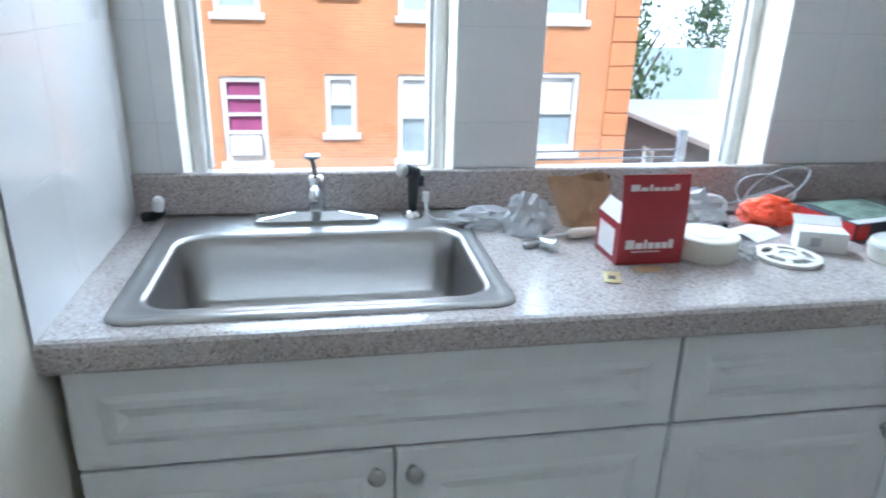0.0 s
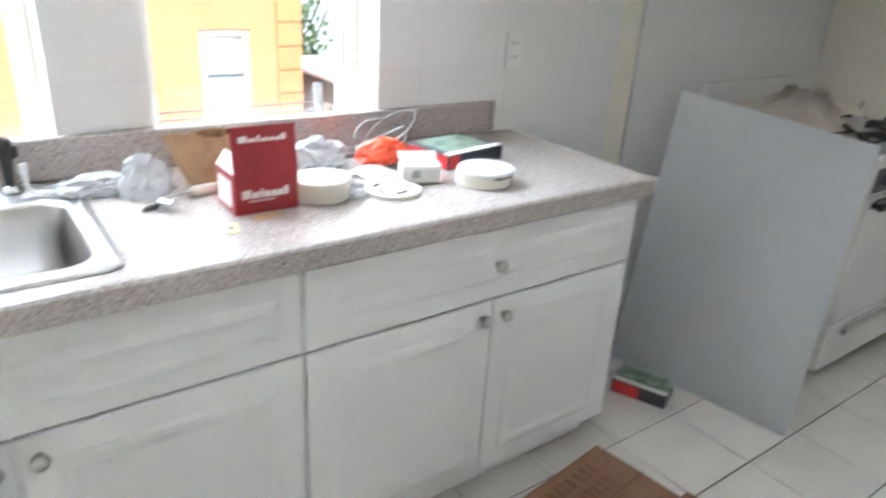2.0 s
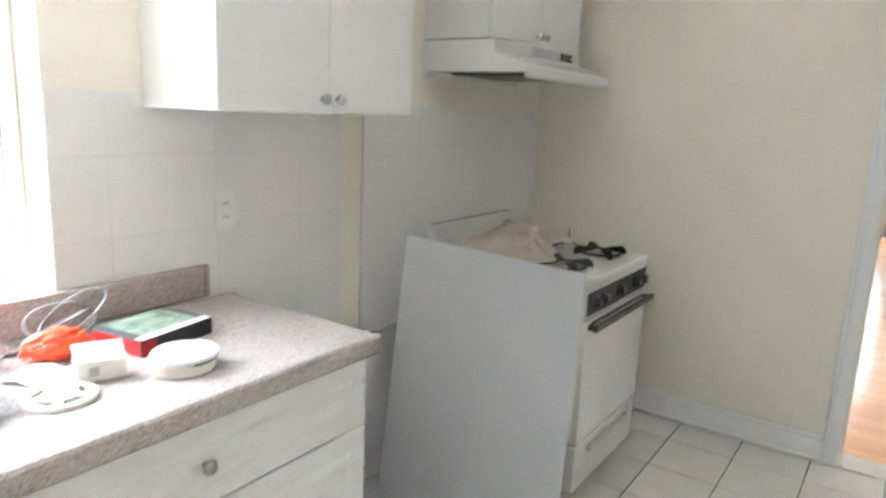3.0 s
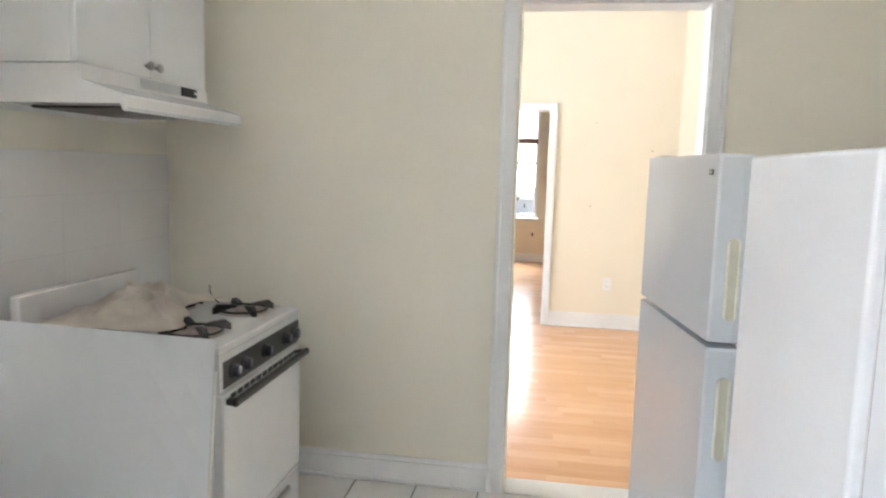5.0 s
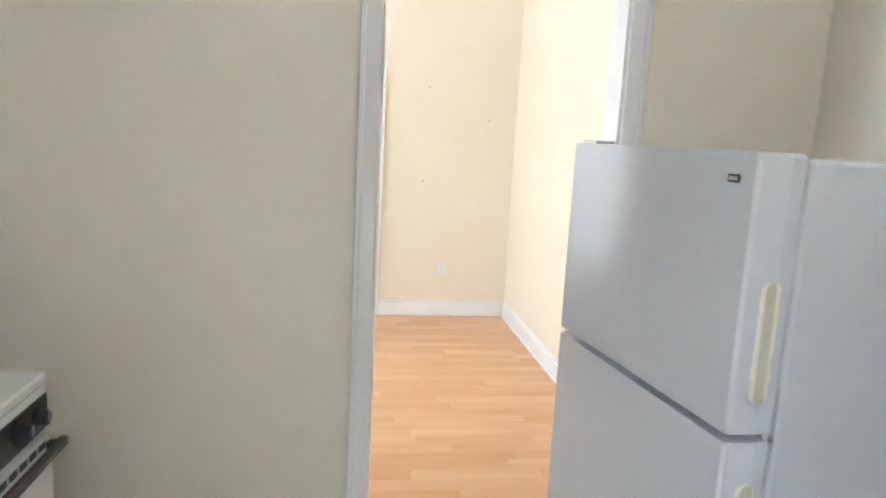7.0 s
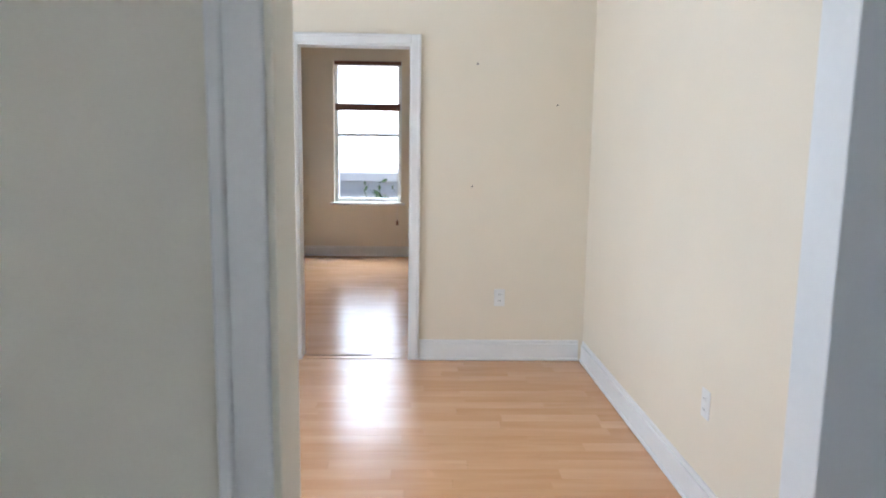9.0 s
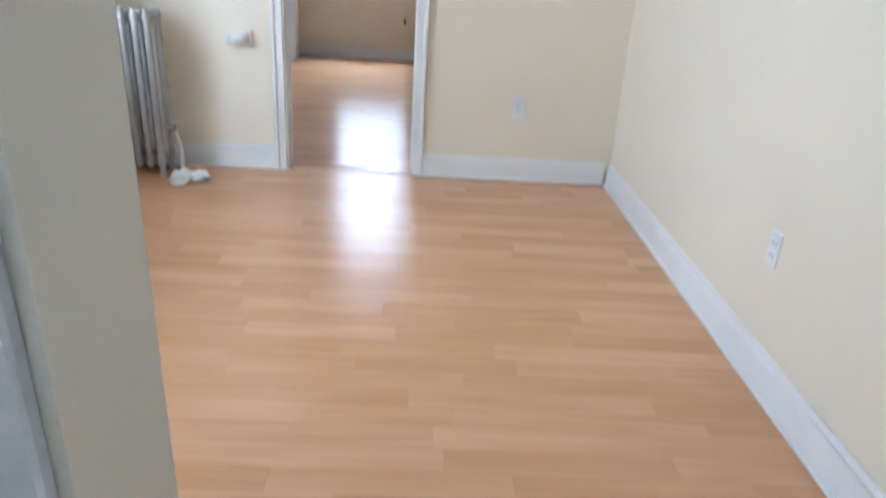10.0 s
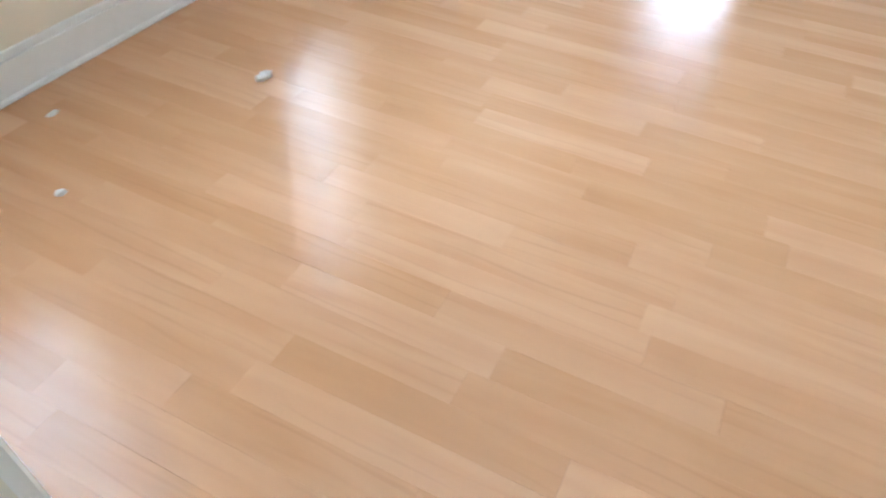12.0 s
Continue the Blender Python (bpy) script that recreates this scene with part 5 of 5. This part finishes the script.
def orange_house():
    t = thing("apartment_building", (-2, 16, -9), label="orange brick apartment building with white windows", category="building")
    Y = 14.0
    spec = [(-1.80, -0.82, -2.30, -0.40, "c"), (0.46, 1.17, -1.66, -0.34, "s"), (2.10, 3.03, -2.28, -0.34, "s"), (5.30, 6.44, -2.16, -0.27, "s")]
    up = [(a, b, 0.90 if k != 1 else 1.36, 2.75, "s") for k, (a, b, c, d, e) in enumerate(spec)]
    low = [(a, b, c - 3.05, d - 3.05, "s") for a, b, c, d, e in spec]
    left = [(a - 6.5, b - 6.5, c, d, e) for a, b, c, d, e in spec[:3] + up[:3]]
    allw = spec + up + low + left
    ops = [(a, b, c, d) for a, b, c, d, e in allw]
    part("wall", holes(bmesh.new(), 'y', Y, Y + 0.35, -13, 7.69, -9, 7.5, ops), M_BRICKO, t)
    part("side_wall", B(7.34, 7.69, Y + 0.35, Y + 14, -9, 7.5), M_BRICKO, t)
    r = part("roof", B(-13, 7.69, Y, Y + 14, 7.5, 7.8), M_ROOFW, t)
    part("cornice", B(-13, 7.9, Y - 0.3, Y - 0.01, 7.2, 7.8, bev=0.05), M_STONE, r)
    for k in range(30):
        z = -8.9 + k * 0.55
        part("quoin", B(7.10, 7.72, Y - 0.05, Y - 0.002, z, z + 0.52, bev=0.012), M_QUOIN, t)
    for a, b, c, d, e in allw:
        w = part("window", B(a + 0.10, b - 0.10, Y + 0.2, Y + 0.22, c + 0.12, d - 0.10), M_PINK if e == "c" else M_PANE, t)
        fr = bmesh.new()
        for q in ((a, a + 0.13, c, d), (b - 0.13, b, c, d), (a + 0.13, b - 0.13, d - 0.13, d), (a + 0.13, b - 0.13, c, c + 0.14)):
            box(fr, q[0], q[1], Y + 0.06, Y + 0.19, q[2], q[3])
        part("frame", fr, M_STONE, w)
        mid = (c + d) / 2
        if e == "c":
            for z in (c + 0.62, c + 1.02, c + 1.40):
                part("glazing_bar", B(a + 0.13, b - 0.13, Y + 0.08, Y + 0.19, z, z + 0.07), M_STONE, w)
            part("air_conditioner", B(a + 0.14, b - 0.14, Y - 0.15, Y + 0.18, c + 0.145, c + 0.60, bev=0.03), M_STONE, w)
        else:
            part("meeting_rail", B(a + 0.13, b - 0.13, Y + 0.08, Y + 0.19, mid - 0.04, mid + 0.04), M_STONE, w)
            part("shade", B(a + 0.14, b - 0.14, Y + 0.191, Y + 0.198, mid + 0.05, d - 0.14), M_WCARD, w)
        part("sill", B(a - 0.08, b + 0.08, Y - 0.12, Y - 0.003, c - 0.13, c + 0.02, bev=0.01), M_STONE, w)


orange_house()


def low_house():
    t = thing("low_building", (18, 20, -9), label="low dark brick building with a white flat roof", category="building")
    part("wall", holes(bmesh.new(), 'x', 12.5, 12.8, 11, 27, -9, -3.0, [(21.6, 22.5, -5.0, -3.9), (18.6, 19.5, -5.0, -3.9)]), M_BRICKG, t)
    part("side_wall", B(12.8, 26, 11, 11.3, -9, -3.0), M_BRICKG, t)
    part("roof", B(12.3, 26, 10.8, 27, -2.999, -2.8, bev=0.03), M_ROOFW, t)
    for a in (21.6, 18.6):
        w = part("window", B(12.62, 12.66, a + 0.1, a + 0.8, -4.9, -4.0), M_PANE, t)
        fr = bmesh.new()
        for q in ((a, a + 0.12, -5.0, -3.9), (a + 0.78, a + 0.9, -5.0, -3.9), (a + 0.12, a + 0.78, -4.02, -3.9), (a + 0.12, a + 0.78, -5.0, -4.85)):
            box(fr, 12.48, 12.61, q[0], q[1], q[2], q[3])
        part("frame", fr, M_STONE, w)
    s = thing("warehouse", (24, 38, -9), label="pale green metal-roofed warehouse behind the yard", category="building")
    part("wall", B(16, 40, 32, 46, -9, -3.6), M_STONE, s)
    prof = [(31.5, -3.6), (39, -1.4), (46.5, -3.6)]
    part("roof", loft(bmesh.new(), [[(x, y, z) for y, z in prof] for x in (15.5, 41)]), M_ROOFG, s)


low_house()


def tree(x, y, z0, h, r, seed, label):
    t = thing("tree", (x, y, z0), label=label, category="tree", group="trees beyond the yard")
    rng = random.Random(seed)
    bm = lathe(bmesh.new(), (x, y, z0), (0.05, 0, 1), [(0, 0.22), (h * 0.4, 0.15), (h * 0.8, 0.05)], 8)
    for k in range(6):
        a = rng.uniform(0, 6.3)
        p = Vector((x, y, z0 + h * rng.uniform(0.35, 0.6)))
        tube(bm, [p, p + Vector((math.cos(a), math.sin(a), 0.8)) * r * 0.45, p + Vector((math.cos(a), math.sin(a), 1.3)) * r * 0.8], 0.06, 5)
    part("trunk", bm, M_BARK, t)
    vs, fs = [], []
    for k in range(1500):
        a, el = rng.uniform(0, 6.283), rng.uniform(-0.9, 1.57)
        q = r * rng.uniform(0.35, 1.0) * (0.75 + 0.35 * math.sin(a * 3 + seed) * math.cos(el * 2))
        c = Vector((x + q * math.cos(a) * math.cos(el), y + q * math.sin(a) * math.cos(el), z0 + h * 0.66 + q * 1.15 * math.sin(el)))
        e = Euler((rng.uniform(0, 6), rng.uniform(0, 6), rng.uniform(0, 6))).to_matrix()
        s = rng.uniform(0.12, 0.28)
        i = len(vs)
        vs += [c + e @ Vector(v) * s for v in ((-1, 0, 0), (0, -0.5, 0.15), (1, 0, 0), (0, 0.5, 0.15))]
        fs.append((i, i + 1, i + 2, i + 3))
    me = bpy.data.meshes.new("crown")
    me.from_pydata(vs, [], fs)
    me.materials.append(M_LEAF)
    c = new("crown", me)
    c.parent = t
    c.matrix_basis = t.matrix_basis.inverted()


tree(13.8, 29.5, -9, 10.5, 3.0, 3, "leafy green tree beside the orange building")
tree(24.0, 52.0, -9, 13.0, 4.5, 5, "large green tree behind the warehouse")
tree(33.0, 54.0, -9, 12.0, 4.5, 8, "large green tree behind the warehouse")
# added block, no known building; whitens the outlook from the bedroom window
def view_filler():
    t = thing("pale_filler", (50, -2, -9), label="long pale block added beyond the trees to brighten the window view", category="building")
    ops = [(-30 + 4 * k, -28.6 + 4 * k, z, z + 1.8) for k in range(15) for z in (-6.5, -3.6)]
    part("wall", holes(bmesh.new(), 'x', 46, 46.4, -34, 30, -9, -0.4, ops), M_ROOFW, t)
    part("roof", B(45.7, 58, -34, 30, -0.4, 0.1), M_ROOFW, t)
    for a, b, c, d in ops:
        part("window", B(46.2, 46.25, a + 0.002, b - 0.002, c + 0.002, d - 0.002), M_PANE, t)


view_filler()
tree(38.5, -6.2, -9, 8.6, 3.4, 11, "leafy tree outside the bedroom window")
tree(40.0, 0.4, -9, 8.0, 3.0, 17, "leafy tree outside the bedroom window")


def fire_rail():
    t = thing("balcony_rail", (1.3, 0.6, 0.3), label="dark steel rail outside the kitchen window", category="railing")
    for x in (0.84, 1.70):
        part("post", B(x - 0.014, x + 0.014, 0.585, 0.615, 0.32, 0.985, bev=0.003), M_RAIL, t)
    for z in (0.912, 0.885):
        part("bar", tube(bmesh.new(), [(0.84, 0.6, z), (1.70, 0.6, z + 0.004)], 0.0035, 6), M_RAIL, t)
    part("deck", B(0.7, 1.85, 0.251, 0.64, 0.27, 0.319), M_RAIL, t)


fire_rail()


# ---- tiles and planks ----
def kitchen_tiles():
    s, g = 0.2935, 0.005
    me = mesh_of(B(-s / 2 + g / 2, s / 2 - g / 2, -s / 2 + g / 2, s / 2 - g / 2, -0.006, 0.0, bev=0.0012), "tile", M_FTILE)
    xa, ya = 2.454 - 8 * s + s / 2, -0.662 + 2 * s + s / 2
    for i in range(-1, 16):
        for j in range(13):
            x, y = xa + i * s, ya - j * s
            x0, x1, y0, y1 = x - s / 2 + g / 2, x + s / 2 - g / 2, y - s / 2 + g / 2, y + s / 2 - g / 2
            cx0, cx1, cy0, cy1 = max(x0, 0.001), min(x1, KX - 0.001), max(y0, KS + 0.001), min(y1, -0.001)
            if cx1 - cx0 < 0.01 or cy1 - cy0 < 0.01:
                continue
            if (cx0, cx1, cy0, cy1) == (x0, x1, y0, y1):
                piece("tile", me, floor_k, (x, y, 0))
            else:
                piece("tile", mesh_of(B(cx0 - x, cx1 - x, cy0 - y, cy1 - y, -0.006, 0, bev=0.0012), "tile", M_FTILE), floor_k, (x, y, 0))


kitchen_tiles()


def wall_tiles():
    w, h, g = 0.338, 0.2215, 0.0014
    zs = [1.127 + h * k for k in range(-6, 2)]
    north, west = bpy.data.objects["wall_north"], bpy.data.objects["wall_west"]

    def put(axis, u0, u1, z0, z1, parent, start):
        part("grout", B(u0, u1, -0.0046, -0.0003, z0, z1) if axis == 'y' else B(0.0003, 0.0046, u0, u1, z0, z1), M_GROUT, parent)
        k = math.floor((u0 - start) / w)
        while start + k * w < u1:
            a, b = max(u0, start + k * w + g / 2), min(u1, start + (k + 1) * w - g / 2)
            k += 1
            if b - a < 0.008:
                continue
            for z in zs:
                c, d = max(z0, z + g / 2), min(z1, z + h - g / 2)
                if d - c < 0.008:
                    continue
                if axis == 'y':
                    bm = B(-(b - a) / 2, (b - a) / 2, -0.005, -0.0005, -(d - c) / 2, (d - c) / 2, bev=0.0008)
                    piece("wall_tile", mesh_of(bm, "wall_tile", M_TILE), parent, ((a + b) / 2, 0, (c + d) / 2))
                else:
                    bm = B(0.0005, 0.005, -(b - a) / 2, (b - a) / 2, -(d - c) / 2, (d - c) / 2, bev=0.0008)
                    piece("wall_tile", mesh_of(bm, "wall_tile", M_TILE), parent, (0, (a + b) / 2, (c + d) / 2))
    top = 1.513
    for u0, u1, z0 in ((0.009, 0.113, 1.0115), (0.757, 0.968, 1.0115), (1.607, 2.05, 1.0115), (2.05, 2.64, 0.02), (2.76, KX - 0.001, 0.02)):
        put('y', u0, u1, z0, top, north, 0.069)
    put('y', 0.757, 0.968, top, 2.35, north, 0.069)
    put('x', -0.640, -0.010, 0.9105, top + 0.222, west, -0.423)


wall_tiles()


def planks():
    rng = random.Random(7)
    w = 0.0905
    def rows(x0, x1, y0, y1):
        x = x0
        while x < x1 - 0.01:
            xe = min(x + w, x1)
            y = y0 - rng.uniform(0, 0.5)
            while y < y1:
                ln = rng.choice((0.42, 0.52, 0.62, 0.74))
                a, b = max(y, y0), min(y + ln, y1)
                y += ln
                if b - a > 0.02:
                    yield x + 0.00015, xe - 0.00015, a + 0.00015, b - 0.00015
            x += w
    shared = {}
    for x0, x1, y0, y1 in rows(LX + 0.001, LE - 0.001, LS + 0.001, -0.001):
        key = (round(x1 - x0, 3), round(y1 - y0, 2))
        hw, hl = (x1 - x0) / 2, (y1 - y0) / 2
        k2 = key if abs(key[1] - (y1 - y0)) < 0.0008 else (x0, y0)
        if k2 not in shared:
            shared[k2] = mesh_of(B(-hw, hw, -hl, hl, -0.004, 0), "plank", M_WOOD)
        piece("plank", shared[k2], floor_l, ((x0 + x1) / 2, (y0 + y1) / 2, 0))
    far = list(rows(BX + 0.001, BE - 0.001, LS + 0.001, -0.262)) + list(rows(LE + 0.001, BX - 0.001, F1 + 0.012, F2 - 0.012))
    for x0, x1, y0, y1 in far:
        hw, hl = (x1 - x0) / 2, (y1 - y0) / 2
        piece("plank", mesh_of(B(-hw, hw, -hl, hl, -0.0079, 0), "plank", M_WOOD), floor_b, ((x0 + x1) / 2, (y0 + y1) / 2, 0.004))


planks()
